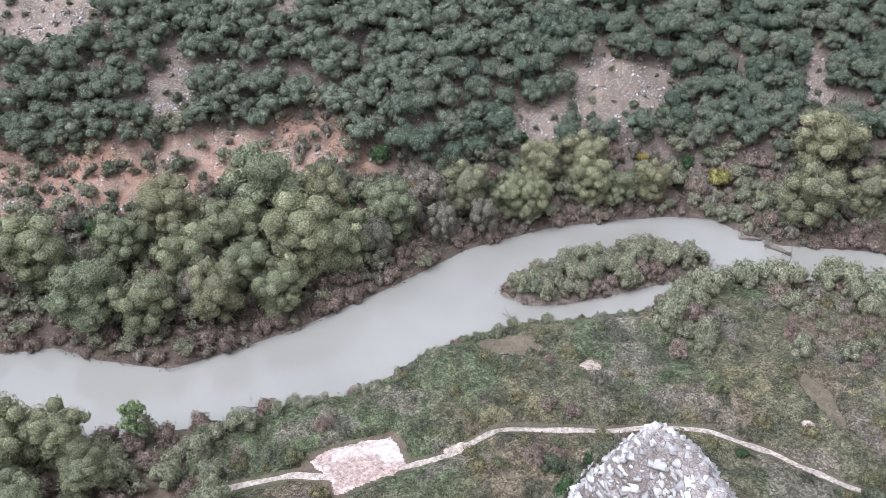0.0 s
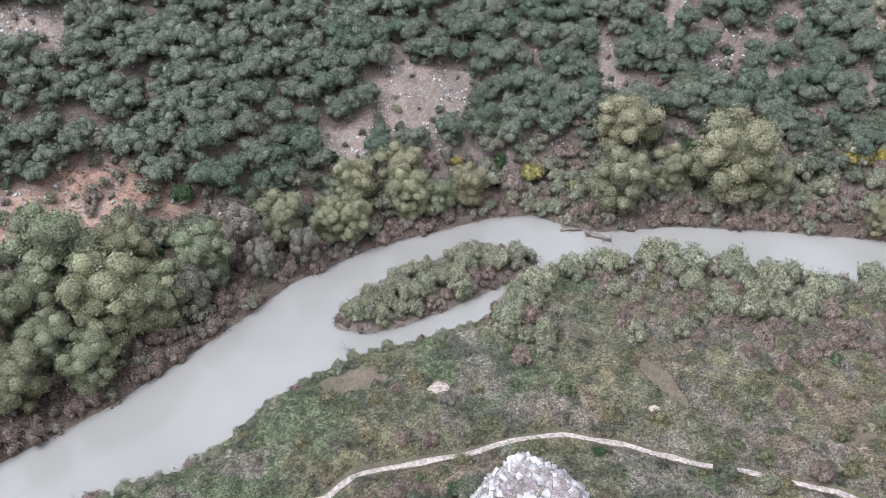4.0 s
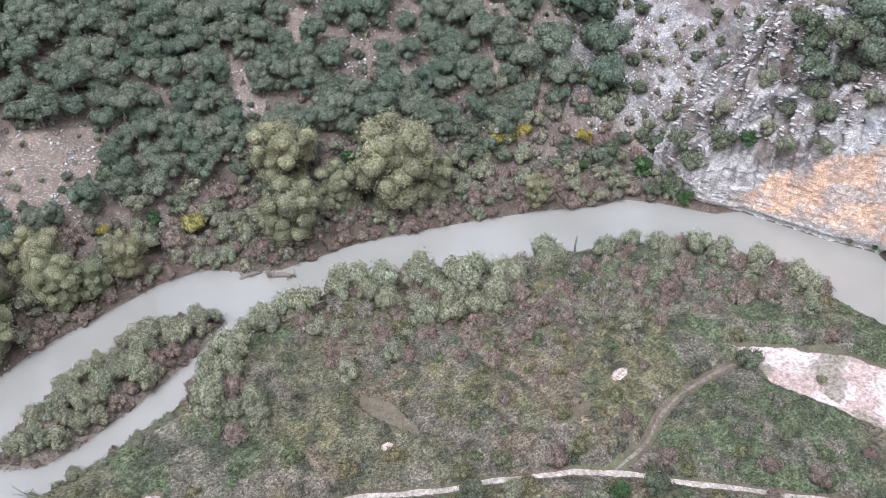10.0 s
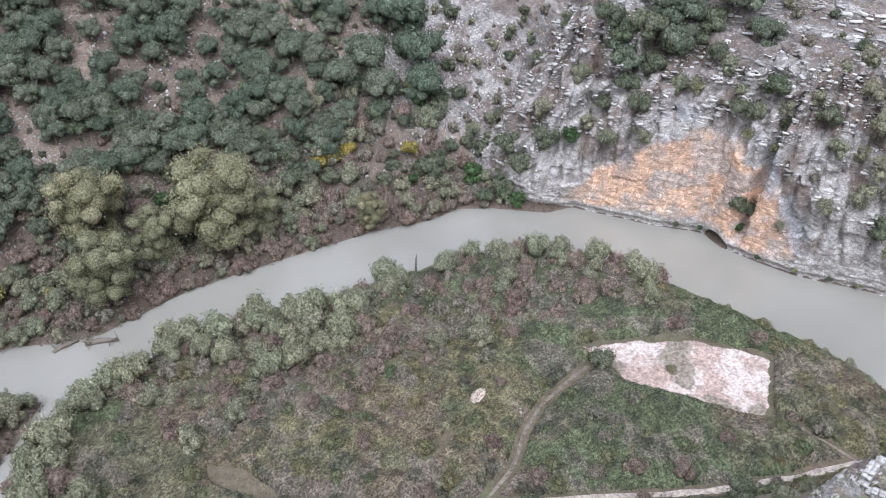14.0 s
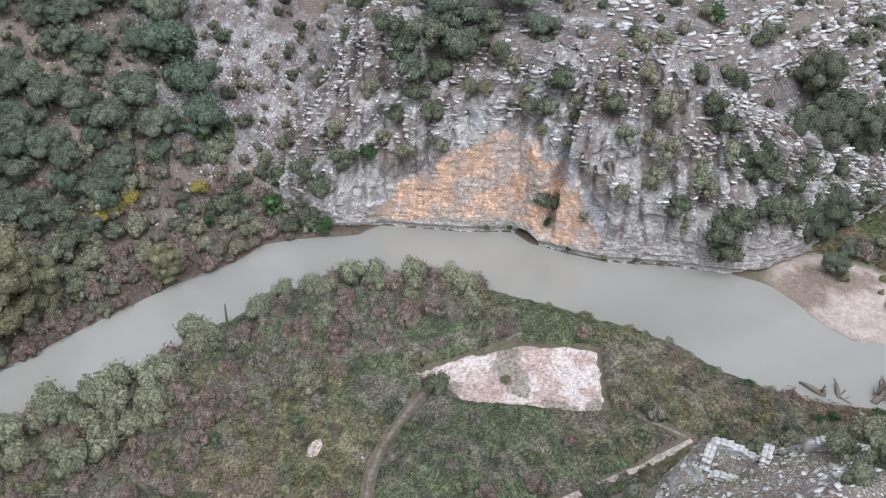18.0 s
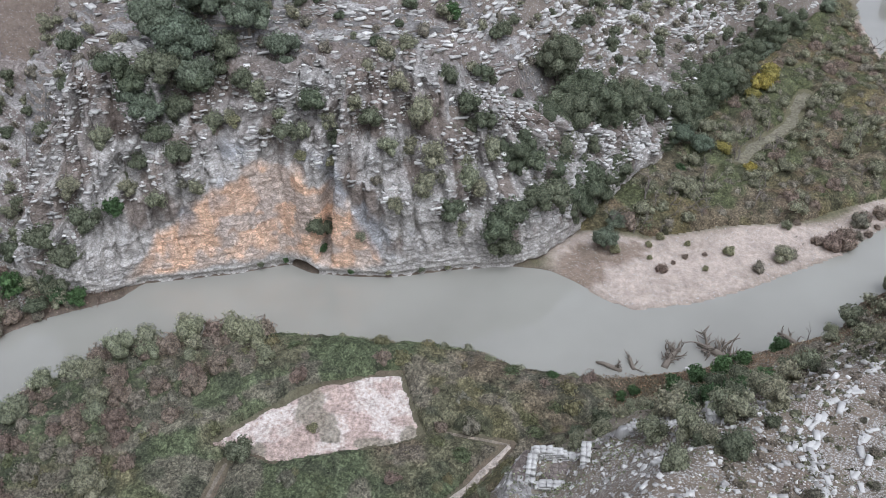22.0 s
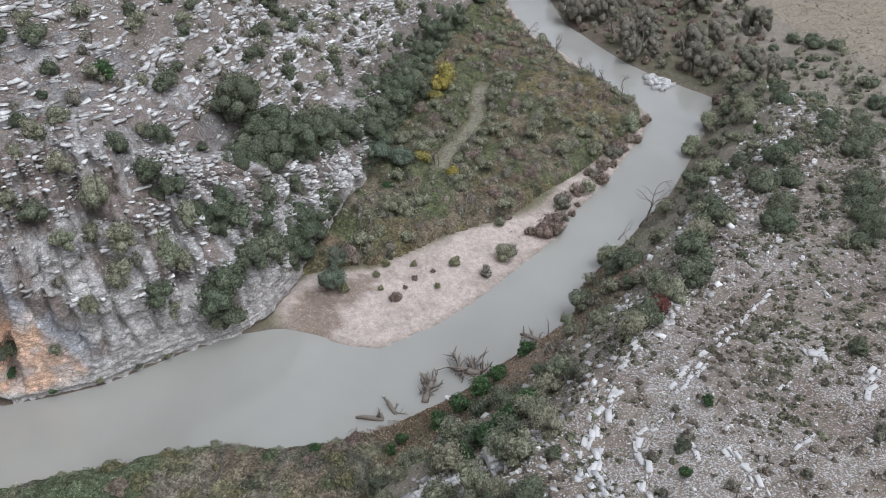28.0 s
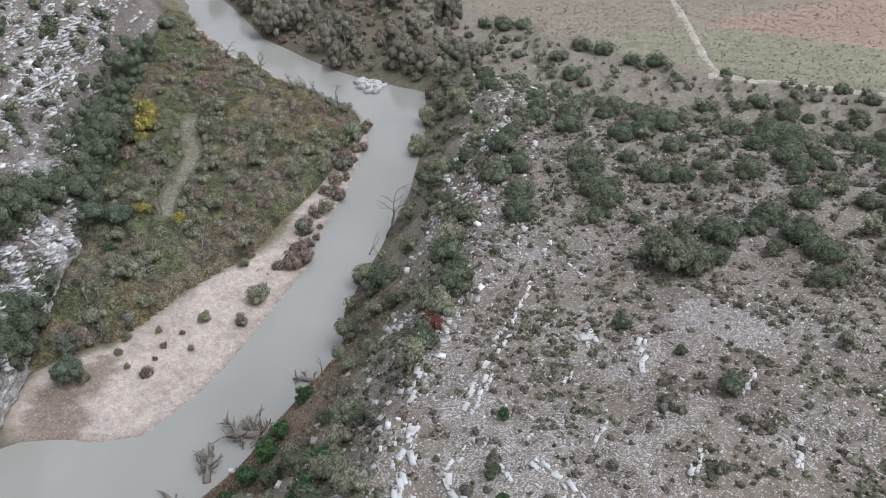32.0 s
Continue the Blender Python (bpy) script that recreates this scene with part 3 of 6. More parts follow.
class Kind:
    """A kind of plant in a few shapes; put() stands one more on the ground. A shape is a mesh, or a list of named parts."""

    def __init__(self, name, label, category, group, shapes):
        self.name, self.label, self.category, self.group, self.shapes, self.made, self.wanted = name, label, category, group, shapes, {}, []

    def put(self, x, y, z, size, turn, tall=1.0, label=""):
        k = int(turn * 1000) % len(self.shapes)
        m = Matrix.LocRotScale((x, y, z), Euler((0, 0, turn)), (size, size, size * tall))
        shape = self.shapes[k]
        if k not in self.made:
            if isinstance(shape, list):
                out = new(self.name)
                out.empty_display_size = 0.3
                for child, me in shape:
                    part(child, me, out)
            else:
                out = new(self.name, shape)
            self.made[k] = tagged(out, self.label, self.category, self.group)
            out.matrix_basis = m
        else:
            first = self.made[k]
            sx, sy, sz = first.scale
            out = copy_thing(first, m @ Matrix.Diagonal((1 / sx, 1 / sy, 1 / sz, 1)))
        return tagged(out, label) if label else out

# ---- the ground: one sheet to the horizon ----
def spaced(parts):
    out = [np.arange(a, b, s) for a, b, s in parts]
    return np.concatenate(out)


GX = np.concatenate([-np.geomspace(2600, 72, 22), spaced([(-70, 62, 0.85), (62, 126, 0.65), (126, 216, 1.3)]), np.geomspace(217, 2600, 24)])
GY = np.concatenate([-np.geomspace(2600, 182, 18), spaced([(-180, -60, 1.5), (-60, 150, 0.8)]), np.geomspace(151, 2600, 26)])
SCARS = [(27, 122.5, 11, 6.5), (14, 117, 5, 3), (-40, 114, 4, 10), (-52, 101, 13, 3.5), (-31, 110, 6, 4.5), (-20, 110, 6, 2), (57, 122, 2.2, 6), (82, 112, 4, 3), (92, 106, 2.5, 4), (70, 128, 4, 4),
         (-62, 128, 12, 8), (-30, 136, 8, 6), (99, 110, 3, 8), (106, 84, 5, 4), (-1, 132, 1.5, 2.5)]
BARE = [(16.3, 69.6, 1.6, 1.2), (37.5, 60.9, 1.1, 0.8), (63.1, 52.7, 1.5, 1.1), (8, 73, 4, 2), (40, 64, 1.5, 4), (55, 52, 3, 0.8)]
GRASS = [(52, 50, 3, 5), (48, 44, 4, 3), (84, 32, 3, 1.5)]
SCREE = [(121, 98, 11, 15), (113, 90, 9, 13), (107, 92, 8, 10), (105, 80, 5, 3), (99, 78.5, 3, 2)]
PAVED = [(61.5, -7.7, 5, 4), (63.6, -12.4, 4.5, 2.5), (66, -9.5, 3, 3), (62, -37.4, 6, 2.5), (57, -22, 1.5, 5), (64, -28, 1.5, 4), (70, -14, 2, 3)]
FIELD = [(3000, -100), (220, -100), (160.5, -108), (142, -108), (129, -110), (109, -116), (85, -128), (60, -140), (-100, -180), (-3000, -300)]


def blot(x, y, spots, seed):
    """0..1 inside ragged ellipses (x, y, half width, half depth)."""
    best = np.zeros(np.shape(x))
    wob = 0.9 * (fbm(x, y, 3.5, seed) - 0.5) + 0.5 * (vnoise(x, y, 0.9, seed + 9) - 0.5)
    for cx, cy, rx, ry in spots:
        best = np.maximum(best, 1 - ramp(np.hypot((x - cx) / rx, (y - cy) / ry) + wob, 0.8, 1.1))
    return best


def ground_tint(x, y, z, h):
    """Base colour and share of loose stones."""
    def lay(base, colour, share):
        return base + (np.array(colour) - base) * np.asarray(share)[:, None]
    n, m = fbm(x, y, 6, 61), fbm(x, y, 1.6, 71)
    tint = np.tile(np.array((0.125, 0.115, 0.078)), (len(x), 1))
    stony = np.full(len(x), 0.0)
    tint = lay(tint, (0.16, 0.125, 0.095), ramp(n, 0.5, 0.7))
    bare = blot(x, y, BARE, 81) * (z["near"] > 0)
    tint = lay(tint, (0.22, 0.175, 0.135), bare * 0.35)
    tint = lay(tint, (0.125, 0.15, 0.075), blot(x, y, GRASS, 83) * 0.5)
    far = z["far"] > 0
    tint = lay(tint, (0.13, 0.10, 0.08), far * 0.9)
    hill = far & (z["hill"] > -2)
    tint = lay(tint, (0.20, 0.16, 0.135), hill * (0.55 + 0.4 * m))
    scar = blot(x, y, SCARS, 85)
    tint = lay(tint, (0.27, 0.205, 0.16), hill * scar)
    tint = lay(tint, (0.17, 0.135, 0.105), hill * scar * ramp(fbm(x, y, 4, 375), 0.5, 0.6) * 0.8)
    red = hill * ramp(-x, 2, 16) * ramp(-np.abs(z["hill"] - 4), -9, -3) * (0.4 + 0.6 * ramp(m, 0.35, 0.6))
    tint = lay(tint, (0.40, 0.235, 0.165), red * 0.85)
    stony = np.maximum(stony, hill * (0.08 + 0.22 * scar))
    scree = blot(x, y, SCREE, 87)
    karst = np.maximum((z["bluff"] > 1.5) * 1.0 * far, 0)
    tint = lay(tint, (0.175, 0.148, 0.128), karst * (0.7 + 0.3 * n))
    tint = lay(tint, (0.225, 0.205, 0.185), scree * far)
    stony = np.maximum(stony, np.maximum(karst * 0.16, scree * 0.6 * far))
    strip = far & (x > 108) & (y < 20) & (z["bluff"] < 0)
    tint = lay(tint, (0.14, 0.135, 0.08), strip * 0.8)
    beach = far * ramp(x, 98, 101) * ramp(-y, -14, -10) * ramp(y, -66, -58) * ramp(bar_width(y) - z["far"] + 4 * (n - 0.5), -0.6, 1.0)
    tint = lay(tint, (0.44, 0.37, 0.325), beach)
    tint = lay(tint, (0.34, 0.285, 0.245), beach * ramp(fbm(x * 0.6 + y * 0.5, y * 0.4 - x, 3.5, 377), 0.5, 0.62) * 0.8)
    tint = lay(tint, (0.30, 0.25, 0.21), beach * ramp(-z["far"], -1.3, -0.2) * 0.8)
    mud = blot(x, y, [(111, 8, 4, 3.5), (113.5, 3, 2.5, 4), (108, 9, 3, 2)], 97) * far
    tint = lay(tint, (0.21, 0.16, 0.125), mud * 0.85)
    stony = np.maximum(stony * (1 - beach), beach * 0.08)
    slope = (z["near"] > 0) & (z["slope"] > 0)
    tint = lay(tint, (0.235, 0.205, 0.165), slope * 0.85)
    top = slope * ramp(h, 8, 12) * ramp(z["slope"], 8, 14)
    tint = lay(tint, (0.19, 0.155, 0.124), top * 0.9)
    tint = lay(tint, (0.17, 0.135, 0.11), top * ramp(n, 0.5, 0.62))
    tint = lay(tint, (0.25, 0.24, 0.225), top * ramp(fbm(x, y, 9, 91), 0.54, 0.64) * 0.15)
    stony = np.maximum(stony, slope * 0.12 + top * (0.16 + 0.30 * ramp(fbm(x, y, 7, 91), 0.48, 0.6)))
    stony = np.maximum(stony, top * 0.85 * blot(x, y, PAVED, 95))
    field = inside(x, y, FIELD + [(-3000, -3000), (3000, -3000)])
    tint = lay(tint, (0.26, 0.225, 0.175), field * 0.95)
    ploughed = field & (x < 126 + 0.35 * (y + 137)) & (y < -134 - 0.5 * (123 - x) * 0.9)
    tint = lay(tint, (0.33, 0.235, 0.185), ploughed * 0.9)
    tint = lay(tint, (0.24, 0.235, 0.165), (field & ~ploughed & (x < 124 + 0.6 * (y + 137))) * 0.8)
    stony = np.where(field, 0.02, stony)
    wet = (z["far"] <= 0) & (z["near"] <= 0)
    tint = lay(tint, (0.20, 0.17, 0.14), wet * 1.0)
    edge = np.maximum(ramp(-np.abs(z["far"]), -0.9, 0), ramp(-np.abs(z["near"]), -0.9, 0))
    tint = lay(tint, (0.13, 0.105, 0.085), edge * (1 - beach) * 0.8)
    return np.clip(tint * (0.85 + 0.3 * m)[:, None], 0.01, 0.8), stony


X, Y = (a.ravel() for a in np.meshgrid(GX, GY))
Z = zones(X, Y)
HEIGHT = height(X, Y, Z)
TINT, STONY = ground_tint(X, Y, Z, HEIGHT)
w = len(GX)
i = (np.arange(len(GY) - 1)[:, None] * w + np.arange(w - 1)).ravel()
structure("ground", mesh_of("ground", np.c_[X, Y, HEIGHT], np.c_[i, i + 1, i + 1 + w, i + w], material=GROUND, smooth=True, tint=TINT, stony=STONY),
          "river valley ground of earth, scrub soil and limestone", "ground")

GRID = {k: v.reshape(len(GY), len(GX)) for k, v in Z.items()}
GRID["height"] = HEIGHT.reshape(len(GY), len(GX))


def looked_up(name, x, y):
    """A value of the ground's grid between its corners."""
    x, y = np.asarray(x, float), np.asarray(y, float)
    i, j = np.clip(np.searchsorted(GX, x) - 1, 0, len(GX) - 2), np.clip(np.searchsorted(GY, y) - 1, 0, len(GY) - 2)
    f, g = (x - GX[i]) / (GX[i + 1] - GX[i]), (y - GY[j]) / (GY[j + 1] - GY[j])
    v = GRID[name]
    return (v[j, i] * (1 - f) + v[j, i + 1] * f) * (1 - g) + (v[j + 1, i] * (1 - f) + v[j + 1, i + 1] * f) * g


def zones_at(x, y):
    return {k: looked_up(k, x, y) for k in Z}


def ground_z(x, y):
    return looked_up("height", x, y)


# ---- the river ----
xs, ys = np.meshgrid(np.linspace(-900, 900, 91), np.linspace(-400, 300, 36))
w = 91
i = (np.arange(35)[:, None] * w + np.arange(w - 1)).ravel()
structure("river_water", mesh_of("river_water", np.c_[xs.ravel(), ys.ravel(), np.zeros(xs.size)], np.c_[i, i + 1, i + 1 + w, i + w], material=WATER, smooth=True),
          "silty pale grey slow river water", "river")


# ---- the rock wall over the water ----
def resampled(line, step):
    p = np.array(line, float)
    s = np.r_[0, np.cumsum(np.hypot(*np.diff(p, axis=0).T))]
    q = np.arange(0, s[-1], step)
    return np.c_[np.interp(q, s, p[:, 0]), np.interp(q, s, p[:, 1])], q


def smoothed(p, n):
    for _ in range(n):
        p[1:-1] = (p[:-2] + 2 * p[1:-1] + p[2:]) / 4
    return p


def cliff():
    line, s = resampled([(103, 80)] + BLUFF_FOOT[1:-4], 0.27)
    line = smoothed(line, 8)
    d = np.gradient(smoothed(line.copy(), 700), axis=0)
    out = np.c_[d[:, 1], -d[:, 0]] / np.hypot(d[:, 0], d[:, 1])[:, None]   # towards the river
    wob = vnoise(s, s * 0, 7, 151) - 0.5
    rise = np.interp(line[:, 1], [-60, -20, 0, 12, 20, 30, 45, 60, 68, 75, 82], [4, 5, 5.5, 5, 6.5, 11, 16, 13, 8, 5, 2]) * (1 + 0.45 * wob)
    crest = np.maximum(np.interp(line[:, 1], [-60, -20, 0, 12, 30, 60, 72, 84], [8, 9, 11, 18, 23, 24, 23, 10]), rise + 1.5) + 2.5 * (vnoise(s, s * 0, 5, 153) - 0.5)
    u = np.concatenate([np.linspace(0, 1, 100, endpoint=False), np.linspace(1, 2, 56, endpoint=False), np.linspace(2, 3, 16)])[:, None]
    rows, n = len(u), len(s)
    S, yy = np.broadcast_to(s, (rows, n)), np.broadcast_to(line[:, 1], (rows, n))
    wall, slope, top = np.clip(u, 0, 1), np.clip(u - 1, 0, 1), np.clip(u - 2, 0, 1)
    z = -0.8 + wall * (rise + 0.8) + slope * (crest - rise) + top * 2.2 - 3.5 * np.clip(top - 0.8, 0, 1) * 2
    dice = np.random.RandomState(133)
    along = S / 2.3 + 0.9 * vnoise(S, z * 0.3, 3.0, 105)
    column = np.floor(along).astype(int)
    # the rock steps back in tall blocks, each column at heights of its own
    start = 0.9 * dice.rand(256)[column % 256]
    step = np.floor(3 * slope + start)
    back = np.clip((step - start + ramp(3 * slope + start - step, 0.72, 1.0)) / (3 - start), 0, 1)
    inland = 0.06 * wall * rise + (0.3 * slope + 0.7 * back) * (crest - rise) / 1.5 + top * 6.0
    bed = z + 0.7 * (vnoise(S, z * 0, 16, 101) - 0.5)
    high = np.interp(yy, [33.5, 36, 38, 41, 42.5, 46, 50, 54, 58, 62, 66], [4, 8, 11.5, 14, 14, 16, 15.5, 13, 10, 7, 2])
    plain = ramp(high + 1 - z, 0, 2) * ramp(yy, 33, 35) * ramp(-yy, -66, -61)   # the smooth stained faces
    uneven = 1 - 0.7 * plain
    # jointed columns, the tall blocks that they break into, thin beds and single stones
    tall = np.floor(bed / 2.3 + 3 * dice.rand(256)[column % 256]).astype(int)
    beds = np.floor(bed / 0.3).astype(int)
    blocks = np.floor(S / (0.5 + 1.2 * dice.rand(64)[beds % 64]) + 7 * dice.rand(64)[beds % 64]).astype(int)
    cut = dice.rand(64, 256)[beds % 64, blocks % 256]
    ridge = 1 - np.abs(2 * vnoise(S + 0.25 * z, inland * 0.1, 4.4, 103) - 1)
    notch = ramp(1 - np.abs(2 * vnoise(S - 0.1 * z, inland * 0.15, 2.1, 161) - 1), 0.8, 1.0)   # narrow cracks up the ribs
    push = (0.9 + 2.6 * slope) * (ridge - 0.55) * ramp(z, 3, 12) * uneven - (0.4 + 0.8 * slope) * notch * ramp(z, 3, 8) * uneven + (1.0 + 1.2 * slope - 1.6 * top) * uneven * (dice.rand(256)[column % 256] - 0.5) * ramp(z, 1, 4)
    push = push + 0.7 * uneven * (dice.rand(256, 64)[column % 256, tall % 64] - 0.5) * ramp(z, 1, 4)
    push = push + (0.08 + uneven * (0.08 + 0.42 * slope)) * (cut - 0.5) * ramp(z, 0.3, 1.5) + 0.35 * uneven * (vnoise(S, z * 0.35, 0.9, 165) - 0.5) + 0.2 * (vnoise(S, z, 0.5, 109) - 0.5)
    push = push - 1.1 * (1 - ramp(1.15 - np.abs(2.3 * (along - column) - 1.15), 0.1, 0.42)) * uneven * ramp(z, 2, 6) * (1 - top)
    # gullies between the ribs, as lines along the wall and up it
    for line_up, wide, deep in [([(67, 8), (62.5, 15), (57, 22), (51, 29)], 2.8, 3.0), ([(43.8, 15), (43, 19), (44, 26)], 1.8, 1.9), ([(31, 13), (29.5, 18), (30, 25)], 2.0, 1.5),
                                ([(22, 8), (21, 14), (24, 22)], 2.2, 1.8), ([(52.5, 16), (53, 20), (51.5, 26)], 1.5, 1.5), ([(36, 17), (35, 21), (36, 26)], 1.4, 1.2), ([(72, 6), (70, 14), (68, 22)], 1.8, 1.6)]:
        push = push - deep * (1 - ramp(away(yy, z, line_up) + 0.7 * (vnoise(S, z, 1.3, 157) - 0.5), 0.2, wide))
    # the deep cleft, the hollow at the water line and the undercut
    at = np.abs(yy - 41.7 + 0.10 * z)
    push = push - 2.8 * (1 - ramp(at + 0.4 * (vnoise(S, z, 1.1, 159) - 0.5), 0.3, 1.0)) * ramp(z, 1.0, 3)
    push = push - 2.2 * (1 - ramp(np.hypot((yy - 44.3) / 2.0, (z - 0.2) / 1.5), 0.6, 1.0))
    push = push - 0.5 * (1 - ramp(np.abs(z - 0.35), 0.1, 0.7))
    z = z + 0.45 * (cut - 0.5) * np.maximum(slope, top) * (1 - top * top) + 0.3 * (vnoise(S, inland, 0.6, 155) - 0.5) * slope
    x, y = line[:, 0] + out[:, 0] * (push + 0.3 - inland), line[:, 1] + out[:, 1] * (push + 0.3 - inland)
    # stains: orange faces, blue-grey streaks, bleached foot
    face = (0.31 + 0.24 * fbm(S, z + inland, 2.2, 111)) * (0.86 + 0.28 * cut + 0.5 * (fbm(S * 1.8, z * 0.6, 1.4, 163) - 0.5)) * (1 - 0.25 * np.maximum(slope, top))
    tint = np.stack([face, face * 0.955, face * 0.90], -1)

    def lay(colour, share):
        tint[:] = tint + (np.array(colour) - tint) * np.clip(share, 0, 1)[..., None]
    rag = fbm(S, z * 1.2, 2.6, 113)
    brown = ramp(fbm(S, (z + inland) * 0.6, 3.0, 119), 0.5, 0.66)
    lay((0.19, 0.15, 0.125), 0.8 * brown * ramp(z, 2, 5) * uneven)
    lay((0.18, 0.145, 0.125), 0.6 * np.maximum(slope, top) * ramp(fbm(S, z + inland, 5, 123), 0.42, 0.56))
    streak = ramp(fbm(S, z * 0.55, 2.4, 115), 0.5, 0.64)
    orange = ramp(high + 3.0 * (rag - 0.5) - z, 0, 1.6) * ramp(z + 3 * (rag - 0.5), 1.0, 2.8) * ramp(yy, 33.2, 34.6) * ramp(-yy, -67, -61)
    lay((0.78, 0.525, 0.37), orange * (0.75 + 0.25 * ramp(rag, 0.3, 0.6)))
    lay((0.54, 0.47, 0.42), orange * ramp(fbm(S, z, 2.6, 121), 0.48, 0.6) * 0.8)
    blue = streak * ramp(np.minimum(high + 4, 18) - z, 0, 2) * (0.25 + 0.75 * ramp(z - high, -4, -1)) * ramp(z, 2, 4) * ramp(yy, 28, 33) * ramp(-yy, -66, -60)
    lay((0.31, 0.325, 0.345), blue * 0.7)
    lay((0.50, 0.48, 0.45), (1 - ramp(z + 1.2 * (rag - 0.5), 0.7, 1.9)) * ramp(yy, 10, 15))
    global CLIFF_X, CLIFF_Y, CLIFF_Z, CLIFF_U
    CLIFF_X, CLIFF_Y, CLIFF_Z, CLIFF_U = x, y, z, np.broadcast_to(u, x.shape)
    i = (np.arange(rows - 1)[:, None] * n + np.arange(n - 1)).ravel()
    return mesh_of("rock_cliff", np.c_[x.ravel(), y.ravel(), z.ravel()], np.c_[i, i + 1, i + 1 + n, i + n][:, ::-1], material=CLIFF, smooth=False, tint=tint.reshape(-1, 3))


structure("rock_cliff", cliff(), "grey bedded limestone cliff with orange and blue-grey stains", "cliff")


def rock_sheet(name, box, step, share, bed, label, seed, bright=0.25):
    """Bedded rock in small ledges, laid over the ground where share(x, y, zones, height) is over a half."""
    nx, ny = int((box[1] - box[0]) / step), int((box[3] - box[2]) / step)
    x, y = np.meshgrid(np.linspace(box[0], box[1], nx), np.linspace(box[2], box[3], ny))
    x, y = x.ravel(), y.ravel()
    z = zones(x, y)
    h = height(x, y, z)
    s = share(x, y, z, h)
    lift = h / bed + 1.5 * fbm(x, y, 8, seed) + 0.5 * vnoise(x, y, 0.9, seed + 3)
    k = np.floor(lift)
    ledge = (k + ramp(lift - k, 0.15, 0.85) ** 2) * bed - (lift * bed - h)
    h2 = ledge + 0.22 * (vnoise(x, y, 0.7, seed + 5) - 0.5) + 0.14 + 1.0 * np.clip(s - 1, -1, 0)
    face = bright * (0.75 + 0.5 * fbm(x, y, 2.4, seed + 7)) * (0.6 + 0.95 * np.random.RandomState(seed).rand(999)[k.astype(int) % 999])
    soil = ramp(fbm(x, y, 4.0, seed + 9), 0.45, 0.58)[:, None] * 0.7
    tint = np.c_[face, face * 0.96, face * 0.92]
    tint = tint + (np.array((0.19, 0.15, 0.13)) - tint) * soil
    i = (np.arange(ny - 1)[:, None] * nx + np.arange(nx - 1)).ravel()
    q = np.c_[i, i + 1, i + 1 + nx, i + nx]
    q = q[(s[q] > 0.5).all(1)]
    used, back = np.unique(q, return_inverse=True)
    return structure(name, mesh_of(name, np.c_[x, y, h2][used], back.reshape(-1, 4), material=CLIFF, tint=tint[used]), label, "rock face")


rock_sheet("rock_slope", (101, 136, 2, 92), 0.3, lambda x, y, z, h: ramp(z["bluff"], 9.0, 11) * (z["bluff"] < 24 + 6 * fbm(x, y, 9, 141)) * 1.0, 0.8,
           "grey bedded limestone slope in broken ledges above the river", 143)
rock_sheet("rock_knoll", (6, 32, 24, 50), 0.22, lambda x, y, z, h: ramp(away(x, y, CRAG), 9.5, 7.5) * (h > 4), 0.5, "white broken limestone knoll above the path", 145, 0.50)
rock_sheet("rock_ledge", (54, 78, -4, 20), 0.25, lambda x, y, z, h: ramp(on_ledge(x, y), -3.6, -2.8) * (h > 3) * (h < 10.6), 0.5, "pale limestone ledge above the meadow", 147, 0.44)

rock_sheet("rock_gully", (104, 142, 77, 112), 0.4, lambda x, y, z, h: ramp(x - 0.25 * np.abs(y - 84), 106, 109) * (z["bluff"] < 3) * (z["hill"] > 1), 0.5, "broken grey rock and scree in the gully beside the cliff", 149, 0.33)


# ---- loose limestone ----
def slab_blocks(rs, at, size, yaw, tilt=0.15):
    """Angular flat blocks; at (n, 3), size (n, 3)."""
    n = len(at)
    v = BOX_V[None] * size[:, None, :] * (1 + rs.uniform(-0.3, 0.15, (n, 8, 3)) * (1, 1, 0.45))
    r = turned(rs.normal(0, tilt, n), rs.normal(0, tilt, n), yaw)
    v = np.einsum("nij,nkj->nki", r, v) + at[:, None, :]
    q = (np.arange(n)[:, None, None] * 8 + BOX_Q[None]).reshape(-1, 4)
    return v.reshape(-1, 3), q, np.zeros((0, 3), int)


def contour(x, y):
    """Angle along the contour line."""
    e = 0.8
    return np.arctan2(ground_z(x + e, y) - ground_z(x - e, y), -(ground_z(x, y + e) - ground_z(x, y - e)))


def rubble(name, label, seed, box, count, low, high, flat, chance, lift=0.3, align=0.35, tilt=0.15, rock=None):
    rs = np.random.RandomState(seed)
    x, y = rs.uniform(box[0], box[1], count), rs.uniform(box[2], box[3], count)
    z = zones_at(x, y)
    keep = rs.rand(count) < chance(x, y, z)
    x, y = x[keep], y[keep]
    n = len(x)
    long = low * (high / low) ** (rs.rand(n) ** 1.8)
    size = np.c_[long, long * rs.uniform(0.45, 0.8, n), long * flat * rs.uniform(0.6, 1.3, n)]
    at = np.c_[x, y, ground_z(x, y) + size[:, 2] * lift]
    me = mesh_of(name, *slab_blocks(rs, at, size, contour(x, y) + rs.normal(0, align, n), tilt), material=rock or ROCK)
    print(name, n)
    return tagged(new(name, me), label, "rocks", kind="stuff")


